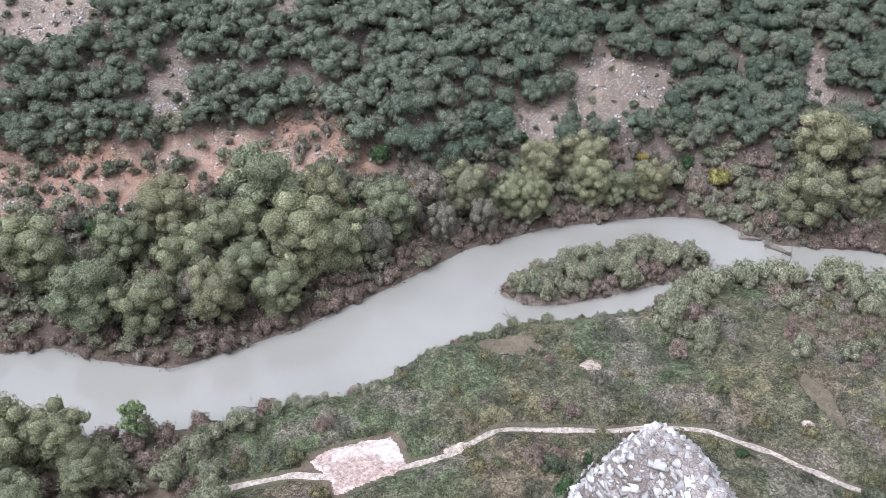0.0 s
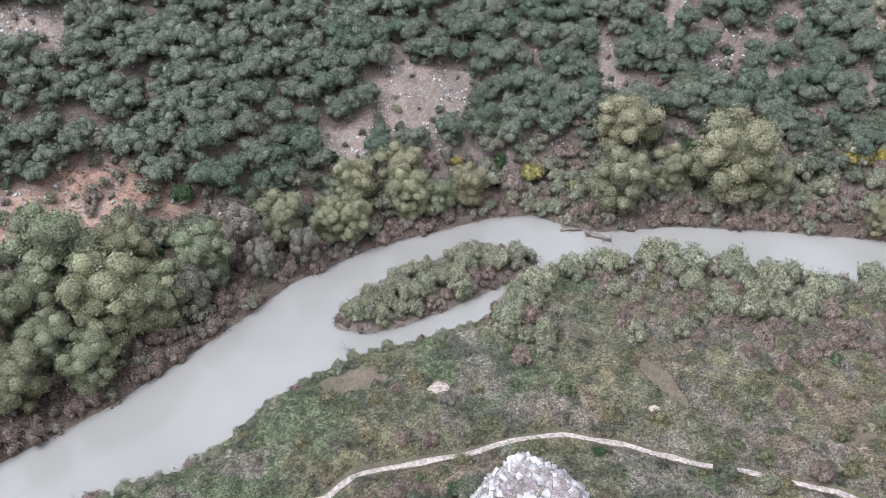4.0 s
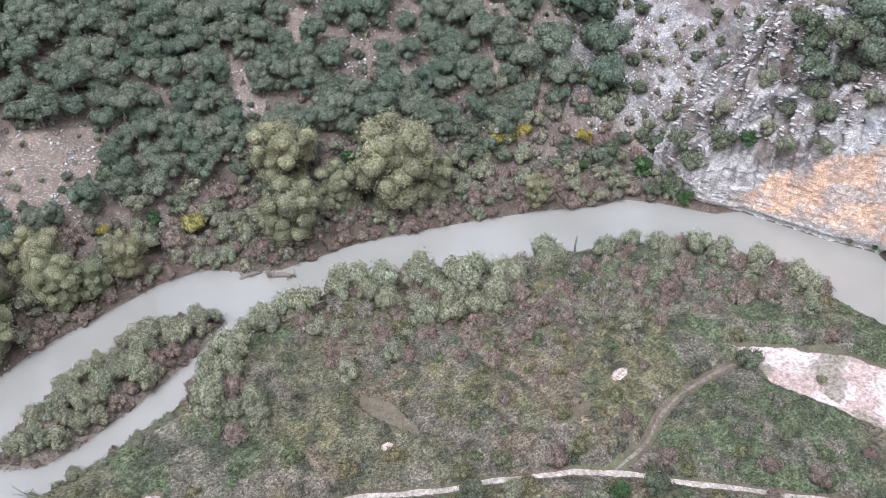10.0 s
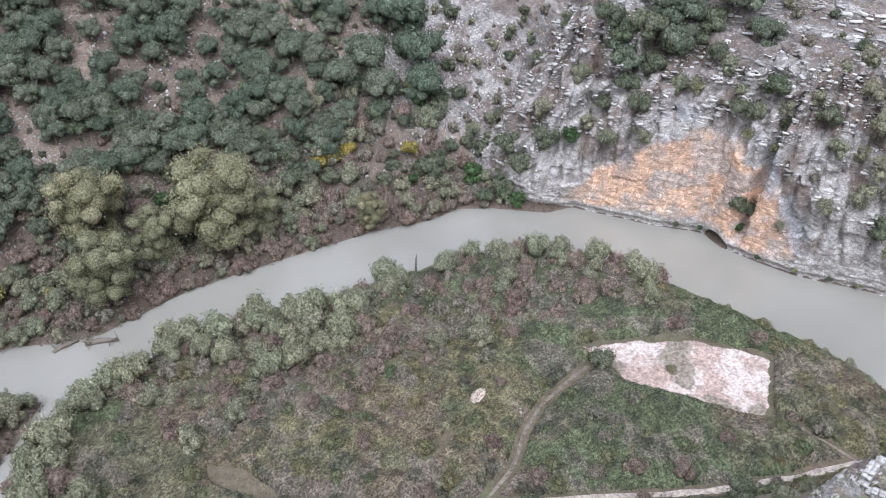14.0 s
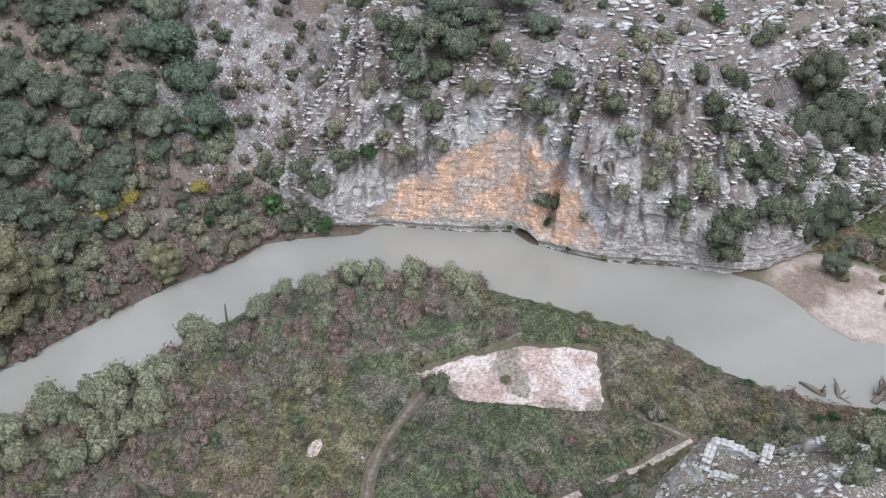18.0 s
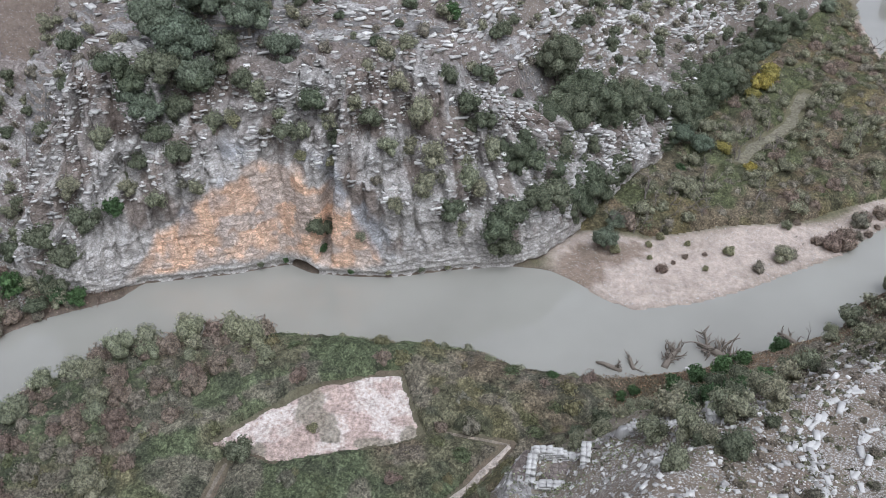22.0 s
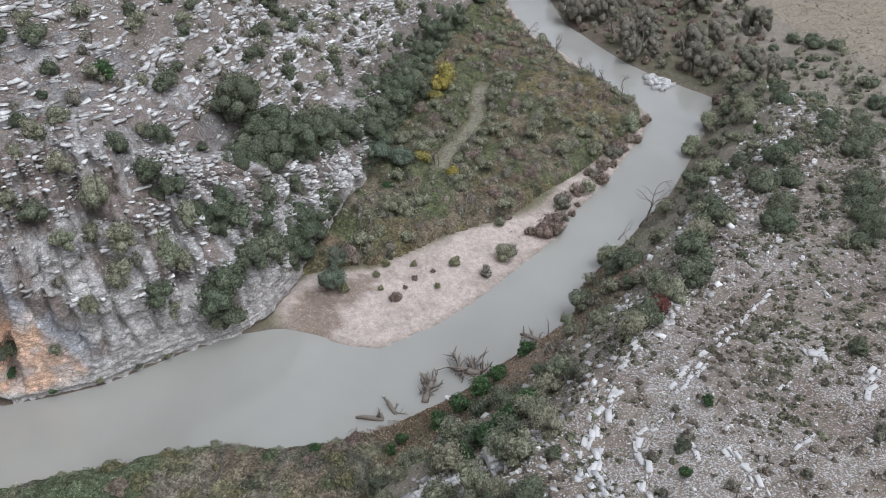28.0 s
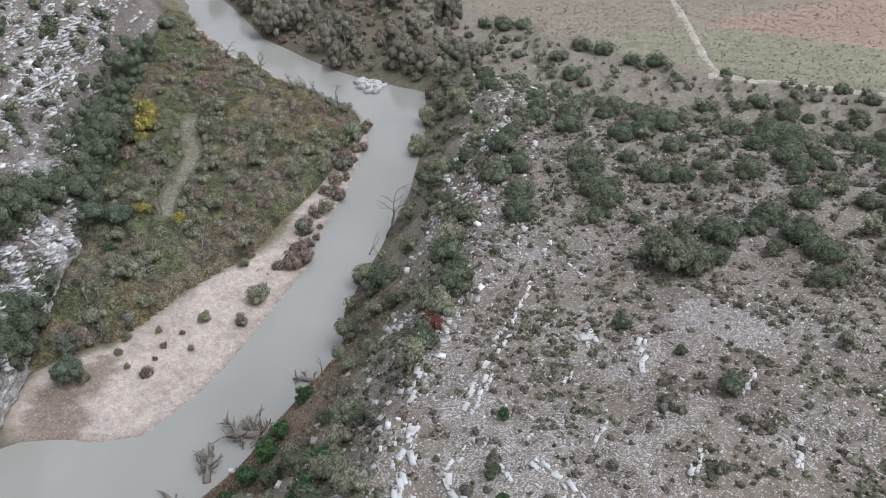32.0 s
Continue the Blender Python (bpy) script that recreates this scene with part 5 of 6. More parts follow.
sow([(BRAMBLE_BUSH, 5), (HEATH, 2)], 421, (112, 215, -64, 10), 2200, 2.0, 0.6, 1.3, lambda x, y, z: (z["bluff"] < -2) * (z["far"] > bar_width(y) + 1) * (away(x, y, MEADOW_TRACK) > 2))
# west end of the near bank
sow([(REED, 3), (GREY, 3), (RUSSET, 3), (OAK_BUSH, 1)], 411, (-75, -17, 38, 64), 1500, 2.0, 0.9, 1.4, lambda x, y, z: (z["near"] > 0.8) * ramp(-x, 16, 24) * (away(x, y, FOOTPATH) > 1.5))
# steep side of the near plateau
sow([(OAK_BUSH, 1.8), (GREY, 4.5), (GREEN, 0.4), (HEATH, 2.5)], 412, (0, 150, -80, 52), 9000, 1.7, 0.5, 1.15, lambda x, y, z: np.where((x > 84) | (y < -8), 0.42, 1.0) * np.where((y > -28) & (y < 8) & (x > 74) & (z["slope"] < 5), 0.3, 1.0) * (z["slope"] > 0.3) * (z["slope"] < np.where(x > 78, 9, 15)) * (0.35 + 0.65 * ramp(fbm(x, y, 8, 307), 0.4, 0.55)) * (away(x, y, CRAG) > 4) * (on_ledge(x, y) < -1.5))
# bushes on the plateau
sow([(DOME, 6), (GREY, 1)], 413, (50, 160, -125, -34), 2600, 3.0, 0.45, 1.2, lambda x, y, z: (z["slope"] > 7) * ramp(-y, 38, 58) * (0.12 + 0.75 * ramp(fbm(x, y, 9, 309), 0.45, 0.56)) * ~inside(x, y, NOFIELD))
sow([(HEATH, 4), (GREY, 4)], 422, (50, 160, -125, -30), 2600, 1.9, 0.4, 1.0, lambda x, y, z: (z["slope"] > 12) * ramp(-y, 34, 60) * 0.55 * ~inside(x, y, NOFIELD))
sow([(HEATH, 3), (OAK_BUSH, 1)], 414, (40, 110, -60, 5), 500, 3.0, 0.3, 0.7, lambda x, y, z: (z["slope"] > 14) * 0.5)
# bluff over the cliff
sow([(OAK_BUSH, 4), (GREY, 3), (HEATH, 4)], 415, (100, 200, -60, 85), 7500, 2.0, 0.4, 1.35, lambda x, y, z: (z["bluff"] > 3) * (z["bluff"] < 46) * (0.22 + 0.6 * ramp(fbm(x, y, 12, 317), 0.4, 0.6)))
# overgrown strip below the bluff
sow([(OAK, 3), (GREEN, 1), (GREY, 2)], 416, (112, 215, -62, 14), 260, 3.0, 0.6, 1.0, lambda x, y, z: (z["bluff"] < 0) * (z["bluff"] > -6) * (z["far"] > 6))
sow([(HEATH, 4), (GREY, 3), (RUSSET, 2), (YELLOW, 0.1)], 417, (108, 215, -62, 12), 5000, 2.0, 0.8, 1.5, lambda x, y, z: (z["bluff"] < -4) * (z["far"] > bar_width(y) + 1) * (away(x, y, MEADOW_TRACK) > 2) * (0.3 + 0.7 * ramp(fbm(x, y, 6, 319), 0.4, 0.55)))
sow([(RUSSET, 5), (HEATH, 2), (GREY, 1)], 418, (116, 150, -62, -24), 700, 1.6, 0.5, 1.3, lambda x, y, z: (z["far"] > 0.4) * (z["far"] < 3.5) * 0.6)
sow([(GREY, 4), (OAK_BUSH, 3), (REED, 2), (HEATH, 2)], 425, (92, 150, -80, -16), 1800, 1.8, 0.7, 1.4, lambda x, y, z: (z["near"] > 0.3) * (z["slope"] < 6) * 0.22)
# woods beyond the bend
sow([(RUSSET_TREE, 2), (GREY, 3), (RUSSET, 3), (HEATH, 3)], 419, (140, 260, -108, -66), 2600, 2.3, 0.7, 1.2, lambda x, y, z: (z["near"] > 0.6) * (z["slope"] < 8) * 0.7 * ~inside(x, y, NOFIELD))
for k, n, l, c in [(OAK, "hillside_oak_wood", "dark green evergreen oak wood on the upper slope", "oak wood"), (OAK_BUSH, "evergreen_scrub", "dark evergreen scrub farther up", "scrub"),
                   (RUSSET_TREE, "riverside_wood", "brown riverside wood beyond the bend", "wood"), (RUSSET, "russet_scrub", "reddish brown scrub farther off", "scrub"),
                   (GREY, "grey_scrub", "grey-green scrub farther off", "scrub"), (REED, "tamarisk_thicket", "pale green feathery thicket", "thicket"),
                   (GREEN, "green_scrub", "green scrub", "scrub"), (YELLOW, "yellow_scrub", "yellow scrub", "scrub"), (BRAMBLE_BUSH, "bramble_scrub", "low bramble scrub farther off", "scrub"), (DOME, "plateau_scrub", "low evergreen scrub on the plateau", "scrub"), (HEATH, "dry_scrub", "dry grey-brown scrub farther off", "scrub")]:
    grow(k, n, l, c, far_shapes=FAR_SHAPES.get(n))


# ---- brambles, tufts ----
def carpet(name, label, category, seed, box, count, leaf, chance, tint_of, lift=0.25, clump=1, mound=0.0):
    """A low cover of leaf sprays, far too many to count."""
    rs = np.random.RandomState(seed)
    x, y = rs.uniform(box[0], box[1], count), rs.uniform(box[2], box[3], count)
    z = zones_at(x, y)
    keep = rs.rand(count) < chance(x, y, z)
    x, y = x[keep], y[keep]
    tint = tint_of(x, y) * rs.uniform(0.9, 1.1, (len(x), 1))
    x, y, tint = np.repeat(x, clump), np.repeat(y, clump), np.repeat(tint, clump, axis=0)
    if clump > 1:
        x, y = x + rs.normal(0, 0.2, len(x)), y + rs.normal(0, 0.2, len(x))
    def hump(x, y):
        way = np.minimum(np.minimum(away(x, y, FOOTPATH), away(x, y, TRAIL)), away(x, y, MEADOW_TRACK))
        return mound * (0.15 + 0.85 * ramp(way, 1.0, 4.0)) * (0.5 * vnoise(x, y, 2.6, seed + 1) + 0.5 * vnoise(x, y, 1.2, seed + 2))
    at = np.c_[x, y, ground_z(x, y) + rs.uniform(-0.03, lift, len(x)) + hump(x, y)]
    way = np.c_[rs.normal(0, 0.35, (len(x), 2)), np.ones(len(x))]
    v, q, t = leaf_sprays(rs, at, way, leaf, 0.4)
    tint = np.repeat(1.1 * tint * rs.uniform(0.65, 1.25, (len(x), 1)), 3, axis=0)
    if mound:
        # the matted inside of the thicket, under its leaves
        nx, ny = int((box[1] - box[0]) / 0.34), int((box[3] - box[2]) / 0.34)
        x, y = (a.ravel() for a in np.meshgrid(np.linspace(box[0], box[1], nx), np.linspace(box[2], box[3], ny)))
        share = ramp(chance(x, y, zones_at(x, y)), 0.12, 0.4)
        up = ground_z(x, y) + (hump(x, y) + 0.12 + 0.3 * vnoise(x, y, 0.6, seed + 3)) * share - 0.4 * (1 - share)
        i = (np.arange(ny - 1)[:, None] * nx + np.arange(nx - 1)).ravel()
        mat = np.c_[i, i + 1, i + 1 + nx, i + nx]
        mat = mat[(share[mat] > 0.05).any(1)]
        used, back = np.unique(mat, return_inverse=True)
        tint = np.concatenate([tint, 0.9 * tint_of(x[used], y[used])])
        v, q, t = joined([(v, q, t), (np.c_[x, y, up][used], back.reshape(-1, 4), [])])
    print(name, len(t))
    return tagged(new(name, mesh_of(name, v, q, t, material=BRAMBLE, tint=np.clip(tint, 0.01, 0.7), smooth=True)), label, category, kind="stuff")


def bramble_tint(x, y):
    a, b, c = fbm(x, y, 9, 321), fbm(x, y, 7, 323), fbm(x, y, 12, 325)
    t = np.tile(np.array((0.145, 0.14, 0.095)), (len(x), 1))
    for colour, share in [((0.18, 0.165, 0.10), ramp(a, 0.54, 0.6) * 0.8), ((0.19, 0.145, 0.115), ramp(b, 0.54, 0.62) * 0.6), ((0.112, 0.138, 0.082), ramp(c, 0.5, 0.58) * 0.9),
                          ((0.20, 0.175, 0.15), ramp(fbm(x, y, 4, 327), 0.56, 0.62) * 0.7), ((0.07, 0.078, 0.055), ramp(fbm(x, y, 2.0, 343), 0.58, 0.66) * 0.7)]:
        t = t + (np.array(colour) - t) * share[:, None]
    return 1.1 * t * (0.65 + 0.7 * vnoise(x, y, 0.8, 355))[:, None]


def open_ground(x, y):
    way = np.minimum(np.minimum(away(x, y, FOOTPATH), away(x, y, TRAIL)), away(x, y, TRAIL_EAST))
    return (1 - blot_pad(x, y)) * ramp(way, 0.4, 1.1) * (1 - 0.9 * blot(x, y, BARE, 81)) * (1 - 0.2 * blot(x, y, GRASS, 83))


carpet("bramble_thicket", "low green and reddish bramble thicket over the meadow", "brambles", 601, (-25, 97, 2, 88), 460000, 0.22,
       lambda x, y, z: (z["near"] > 0.2) * (z["slope"] < 3) * ramp(y + 5 * (fbm(x, y, 4, 371) - 0.5), 5, 11) * open_ground(x, y) * (0.45 + 0.55 * ramp(fbm(x, y, 5, 329), 0.35, 0.5)), bramble_tint, 0.35, mound=0.75)
carpet("strip_undergrowth", "matted green-brown undergrowth below the bluff", "undergrowth", 603, (105, 215, -64, 14), 150000, 0.28,
       lambda x, y, z: (z["bluff"] < 0.5) * (z["far"] > bar_width(y) + 0.5) * (away(x, y, MEADOW_TRACK) > 1.6) * 0.9, lambda x, y: bramble_tint(x, y) * (1.0, 0.92, 0.84), 0.5, mound=1.1)
carpet("bank_grass", "dry russet grass on the bank", "grass", 605, (76, 108, -30, 16), 100000, 0.22,
       lambda x, y, z: (z["near"] > 0.1) * (z["near"] < 9) * (z["slope"] < 7) * 0.9 * (1 - ramp(y + 5 * (fbm(x, y, 4, 371) - 0.5), 4, 13)), lambda x, y: np.array((0.24, 0.172, 0.125)) + 0.07 * (vnoise(x, y, 3, 331)[:, None] - 0.5) + 0 * np.array((1, 1, 1)))
carpet("plateau_heath", "low grey-brown heath tufts among the stones", "heath", 607, (40, 160, -125, 6), 16000, 0.24,
       lambda x, y, z: (z["slope"] > 9) * (0.5 + 0.5 * ramp(fbm(x, y, 2.2, 333), 0.45, 0.58)) * (1 - 0.75 * blot(x, y, PAVED, 95)) * ~inside(x, y, NOFIELD),
       lambda x, y: np.array((0.19, 0.16, 0.125)) + (np.array((-0.03, 0.012, -0.025)) * ramp(fbm(x, y, 6, 335), 0.45, 0.6)[:, None]), 0.3, 6)
carpet("slope_grass", "dry grass and herbs on the hillside", "grass", 609, (-95, 118, 76, 150), 200000, 0.34,
       lambda x, y, z: (z["far"] > 0.8) * (z["hill"] < 42) * (z["bluff"] < 1) * (1 - 0.8 * blot(x, y, SCARS + SCREE, 85)) * (0.25 + 0.75 * ramp(fbm(x, y, 4, 337), 0.4, 0.55)),
       lambda x, y: np.array((0.17, 0.145, 0.105)) + (np.array((-0.06, -0.025, -0.03)) * ramp(fbm(x, y, 6, 339), 0.45, 0.6)[:, None]))
carpet("far_bank_scrub", "tangled reddish brown scrub along the far bank", "scrub", 613, (-75, 104, 66, 106), 110000, 0.36,
       lambda x, y, z: (z["far"] > -0.5) * (z["far"] < 7) * (z["bluff"] < 0) * (0.3 + 0.7 * ramp(fbm(x, y, 4, 345), 0.35, 0.55)), lambda x, y: np.array((0.20, 0.15, 0.13)) + (np.array((-0.02, 0.02, 0.0)) * ramp(fbm(x, y, 5, 347), 0.5, 0.65)[:, None]), 1.1)
carpet("island_scrub", "tangled reddish scrub round the island", "scrub", 615, (4, 39, 78, 98), 14000, 0.32,
       lambda x, y, z: (z["island"] > -0.4) * 0.9, lambda x, y: np.tile(np.array((0.22, 0.175, 0.15)), (len(x), 1)), 0.8)
carpet("near_bank_scrub", "tangled russet and green scrub along the near bank", "scrub", 617, (-20, 98, 2, 90), 120000, 0.30,
       lambda x, y, z: (z["near"] > -0.35) * (z["near"] < 1.4 + 9 * ramp(y, 44, 60) * ramp(x, 26, 40) * fbm(x, y, 8, 349)) * 0.9, lambda x, y: np.array((0.24, 0.20, 0.16)) + (np.array((-0.05, 0.0, -0.04)) * ramp(fbm(x, y, 5, 351), 0.48, 0.6)[:, None]), 0.7)
carpet("slope_scrub", "grey-green herbs and dry grass on the steep bank", "scrub", 619, (20, 150, -80, 46), 150000, 0.30,
       lambda x, y, z: (z["near"] > 0.3) * (z["slope"] > 0) * (z["slope"] < np.where(x > 78, 10, 15)) * (0.35 + 0.65 * ramp(fbm(x, y, 3, 357), 0.4, 0.55)) * (away(x, y, CRAG) > 6), lambda x, y: np.array((0.28, 0.26, 0.20)) + (np.array((-0.07, -0.03, -0.05)) * ramp(fbm(x, y, 5, 359), 0.45, 0.6)[:, None]), 0.5)
carpet("field_stubble", "tan stubble of the fields", "stubble", 611, (70, 230, -190, -100), 60000, 0.5,
       lambda x, y, z: inside(x, y, NOFIELD) * 0.6, lambda x, y: np.array((0.26, 0.225, 0.16)) + 0.05 * (fbm(x, y, 5, 341)[:, None] - 0.5) + 0 * np.array((1, 1, 1)), 0.08)


def tufts(name, label, seed, box, count, chance, tint_of):
    """Low cushions of heath, each a rough dome ringed with twigs."""
    rs = np.random.RandomState(seed)
    x, y = rs.uniform(box[0], box[1], count), rs.uniform(box[2], box[3], count)
    keep = rs.rand(count) < chance(x, y, zones_at(x, y))
    x, y = x[keep], y[keep]
    n = len(x)
    r = 0.16 * 3.4 ** (rs.rand(n) ** 1.4)
    at = np.c_[x, y, ground_z(x, y)]
    dome = BALL_V[None] * (r[:, None, None] * np.array((1, 1, 0.55))) * rs.uniform(0.55, 1.2, (n, len(BALL_V), 1)) + at[:, None]
    tint = tint_of(x, y) * rs.uniform(0.75, 1.25, (n, 1))
    k = np.repeat(np.arange(n), 13)
    way = rs.normal(0, 1, (len(k), 3))
    way[:, 2] = np.abs(way[:, 2])
    way /= np.linalg.norm(way, axis=1, keepdims=True)
    sprays = leaf_sprays(rs, at[k] + way * (1.05, 1.05, 0.65) * r[k, None] * rs.uniform(0.7, 1.15, (len(k), 1)), way, 0.24, 0.6)
    v, q, t = joined([sprays, (dome.reshape(-1, 3), [], (np.arange(n)[:, None, None] * len(BALL_V) + BALL_T[None]).reshape(-1, 3))])
    tint = np.concatenate([np.repeat(tint[k] * rs.uniform(0.8, 1.4, (len(k), 1)), 3, axis=0), np.repeat(tint, len(BALL_V), axis=0)])
    return tagged(new(name, mesh_of(name, v, q, t, material=BRAMBLE, tint=tint, smooth=True)), label, "heath", kind="stuff")


tufts("heath_tufts", "low brown and olive heath cushions among white stones", 621, (40, 125, -80, 4), 15000,
      lambda x, y, z: (z["slope"] > 9) * (0.25 + 0.75 * ramp(fbm(x, y, 3.5, 367), 0.42, 0.55)) * (1 - 0.85 * blot(x, y, PAVED, 95)) * 0.8 * ~inside(x, y, NOFIELD),
      lambda x, y: np.array((0.185, 0.155, 0.13)) + np.array((-0.03, 0.0, -0.02)) * ramp(fbm(x, y, 7, 369), 0.42, 0.58)[:, None])


# ---- gravel pads, footpaths, roads ----
def draped(name, ring, step, lift, tint_of, label, category, seed, rag=0.5):
    xs, ys = np.array([p[0] for p in ring]), np.array([p[1] for p in ring])
    nx, ny = int((np.ptp(xs) + 3) / step), int((np.ptp(ys) + 3) / step)
    x, y = (a.ravel() for a in np.meshgrid(xs.min() - 1.5 + step * np.arange(nx), ys.min() - 1.5 + step * np.arange(ny)))
    d = np.where(inside(x, y, ring), 1, -1) * away(x, y, ring + ring[:1]) + rag * 2 * (fbm(x, y, 1.6, seed) - 0.5)
    i = (np.arange(ny - 1)[:, None] * nx + np.arange(nx - 1)).ravel()
    q = np.c_[i, i + 1, i + 1 + nx, i + nx]
    q = q[(d[q] > 0).all(1)]
    used, back = np.unique(q, return_inverse=True)
    x, y, d = x[used], y[used], d[used]
    h = ground_z(x, y) + lift * ramp(d, -0.1, 0.5) + 0.03 * vnoise(x, y, 0.6, seed + 2)
    return structure(name, mesh_of(name, np.c_[x, y, h], back.reshape(-1, 4), material=GRAVEL, tint=tint_of(x, y), smooth=True), label, category)


def pad_tint(x, y):
    t = np.tile(np.array((0.47, 0.365, 0.325)), (len(x), 1))
    pale = ramp(fbm(x, y, 2.4, 351, 4), 0.44, 0.62)
    t = t + (np.array((0.62, 0.545, 0.505)) - t) * pale[:, None]
    grey = blot(x, y, [(83.2, 39.2, 3.0, 1.6), (81, 37.6, 1.9, 1.6), (79.2, 36.2, 1.2, 1.2), (79.5, 28, 2.6, 1.0), (76.5, 43, 1.2, 1.2), (78, 31.5, 0.9, 2.2)], 353)
    t = t + (np.array((0.27, 0.24, 0.195)) - t) * (0.9 * grey)[:, None]
    return t * (0.88 + 0.24 * vnoise(x, y, 0.45, 357))[:, None]


def ribbon(name, line, width, lift, tint, label, category, seed, step=0.35):
    line, s = resampled(line, step)
    line = smoothed(line, 12)
    d = np.gradient(line, axis=0)
    side = np.c_[-d[:, 1], d[:, 0]] / np.hypot(d[:, 0], d[:, 1])[:, None]
    rows = []
    for k, f in enumerate((-1, -0.55, 0, 0.55, 1)):
        w = width * f * (0.55 + 0.9 * vnoise(s, s * 0 + 7 * k, 2.0, seed)) + 0.3 * width * (vnoise(s, s * 0, 4.0, seed + 1) - 0.5)
        p = line + side * w[:, None]
        rows.append(np.c_[p, ground_z(p[:, 0], p[:, 1]) + (lift if abs(f) < 1 else -0.05)])
    v = np.concatenate(rows)
    n = len(line)
    q = [(r * n + i, r * n + i + 1, (r + 1) * n + i + 1, (r + 1) * n + i) for r in range(4) for i in range(n - 1)]
    t = np.array(tint) * (0.8 + 0.4 * fbm(v[:, 0], v[:, 1], 1.2, seed + 3))[:, None]
    return structure(name, mesh_of(name, v, np.array(q)[:, ::-1], material=GRAVEL, tint=t, smooth=True), label, category)


draped("gravel_pad_meadow", PAD_EAST, 0.16, 0.07, pad_tint, "pinkish pale gravel clearing in the brambles", "clearing", 355)
draped("gravel_pad_bank", PAD_WEST, 0.16, 0.07, pad_tint, "pale pinkish gravel clearing by the footpath", "clearing", 357, 0.4)
ribbon("footpath", FOOTPATH, 0.42, 0.05, (0.47, 0.41, 0.36), "narrow pale stony footpath", "path", 359)
ribbon("trail", TRAIL, 0.3, 0.02, (0.22, 0.19, 0.155), "faint trodden grey trail", "path", 361)
ribbon("trail_clearing", TRAIL_EAST, 0.25, 0.03, (0.25, 0.215, 0.175), "faint pale trail to the clearing", "path", 363)
ribbon("meadow_track", MEADOW_TRACK, 1.1, 0.05, (0.21, 0.195, 0.145), "grassy pale track through the undergrowth", "path", 365)
ribbon("field_track", [(139.8, -140.7), (128, -130), (116.3, -119), (110, -114.5)], 0.9, 0.06, (0.42, 0.37, 0.31), "pale dirt track between the fields", "track", 367, 0.8)
ribbon("field_track_far", [(175, -170), (139.8, -140.7)], 0.9, 0.06, (0.42, 0.37, 0.31), "pale dirt track between the fields", "track", 367, 0.8)
ribbon("dirt_road", [(112, -113.5), (108.9, -115.5), (98, -121), (85.4, -128), (60, -138), (20, -150)], 1.3, 0.07, (0.45, 0.40, 0.34), "pale dirt road along the fields", "road", 369, 0.8)
for n, (x, y, rx, ry) in enumerate([(16.3, 69.6, 1.5, 1.0), (37.5, 60.9, 0.9, 0.6), (63.1, 52.7, 1.2, 0.9), (13.5, 62.5, 0.7, 0.6), (1.5, 58, 1.6, 1.0), (57, 51, 2.6, 0.5)]):
    ring = [(x + rx * math.cos(a * 0.628), y + ry * math.sin(a * 0.628)) for a in range(10)]
    draped("bare_patch", ring, 0.2, 0.06, lambda x, y: np.tile(np.array((0.52, 0.44, 0.38)), (len(x), 1)) * (0.75 + 0.5 * fbm(x, y, 0.8, 371))[:, None], "bare pale earth patch among brambles", "bare earth", 373 + n, 0.35)


# ---- dead trees, posts, driftwood ----
DEAD_TREES = []
for k in range(4):
    r = np.random.RandomState(700 + k)
    DEAD_TREES.append(mesh_of("dead_tree", *joined(branching(r, (0, 0, -0.3), (0.05, 0.05, 1), 3.0, 0.15, 3, 0.55)), material=DEAD))
BARE_TREE = Kind("dead_tree", "leafless grey dead tree with forked branches", "tree", "dead trees", DEAD_TREES)
for x, y, s in [(115, -41.6, 1.4), (114, -39.8, 1.1), (112.4, -35.2, 0.7), (123.1, -1.6, 1.1), (123.3, -9.4, 0.9), (121.8, -5, 0.8), (124.6, -17.1, 0.9), (118.5, 3.5, 1.0), (128, -12, 0.9), (140.7, -37.4, 1.1), (132.2, -35, 0.8),
                (150, -57.5, 1.0), (156.4, -57.5, 1.2), (160, -57, 1.0), (163, -56.5, 1.2), (174.4, -57, 1.1), (184, -55, 1.0), (146, -56, 0.8), (97.6, -17.4, 0.5), (8.3, 78.4, 0.6), (-19, 63.5, 0.8), (190, -72, 1.6), (180, -73, 1.5), (172, -75, 1.4),
                (200, -78, 1.7), (165, -80, 1.3), (185, -80, 1.5), (88, 99, 0.9), (92, 92, 0.8), (57, 106, 0.8), (95, 84, 0.9), (-36, 91, 1.4), (128, 4, 0.9), (170, -24, 1.3)] + [(random.uniform(117, 150), -10, random.uniform(0.5, 0.9)) for k in range(26)]:
    put(BARE_TREE, x, y - 0.75 * (x - 128) + random.uniform(-6, 6) if y == -10 else y, s)


def post(x, y, tall, radius, lean, label="weathered grey wooden post at the water edge"):
    r = np.random.RandomState(int(abs(x) * 10))
    path = [(0, 0, -0.4), (lean * 0.3, 0.02, tall * 0.45), (lean * 0.5, -0.03, tall * 0.8), (lean, 0.0, tall)]
    ob = new("wooden_post", mesh_of("wooden_post", *tube(path, [radius * 1.1, radius, radius * 0.85, radius * 0.5], 7), material=DEAD))
    ob.location = (x, y, ground_at(x, y)[0])
    return tagged(ob, label, "post", "posts along the river")


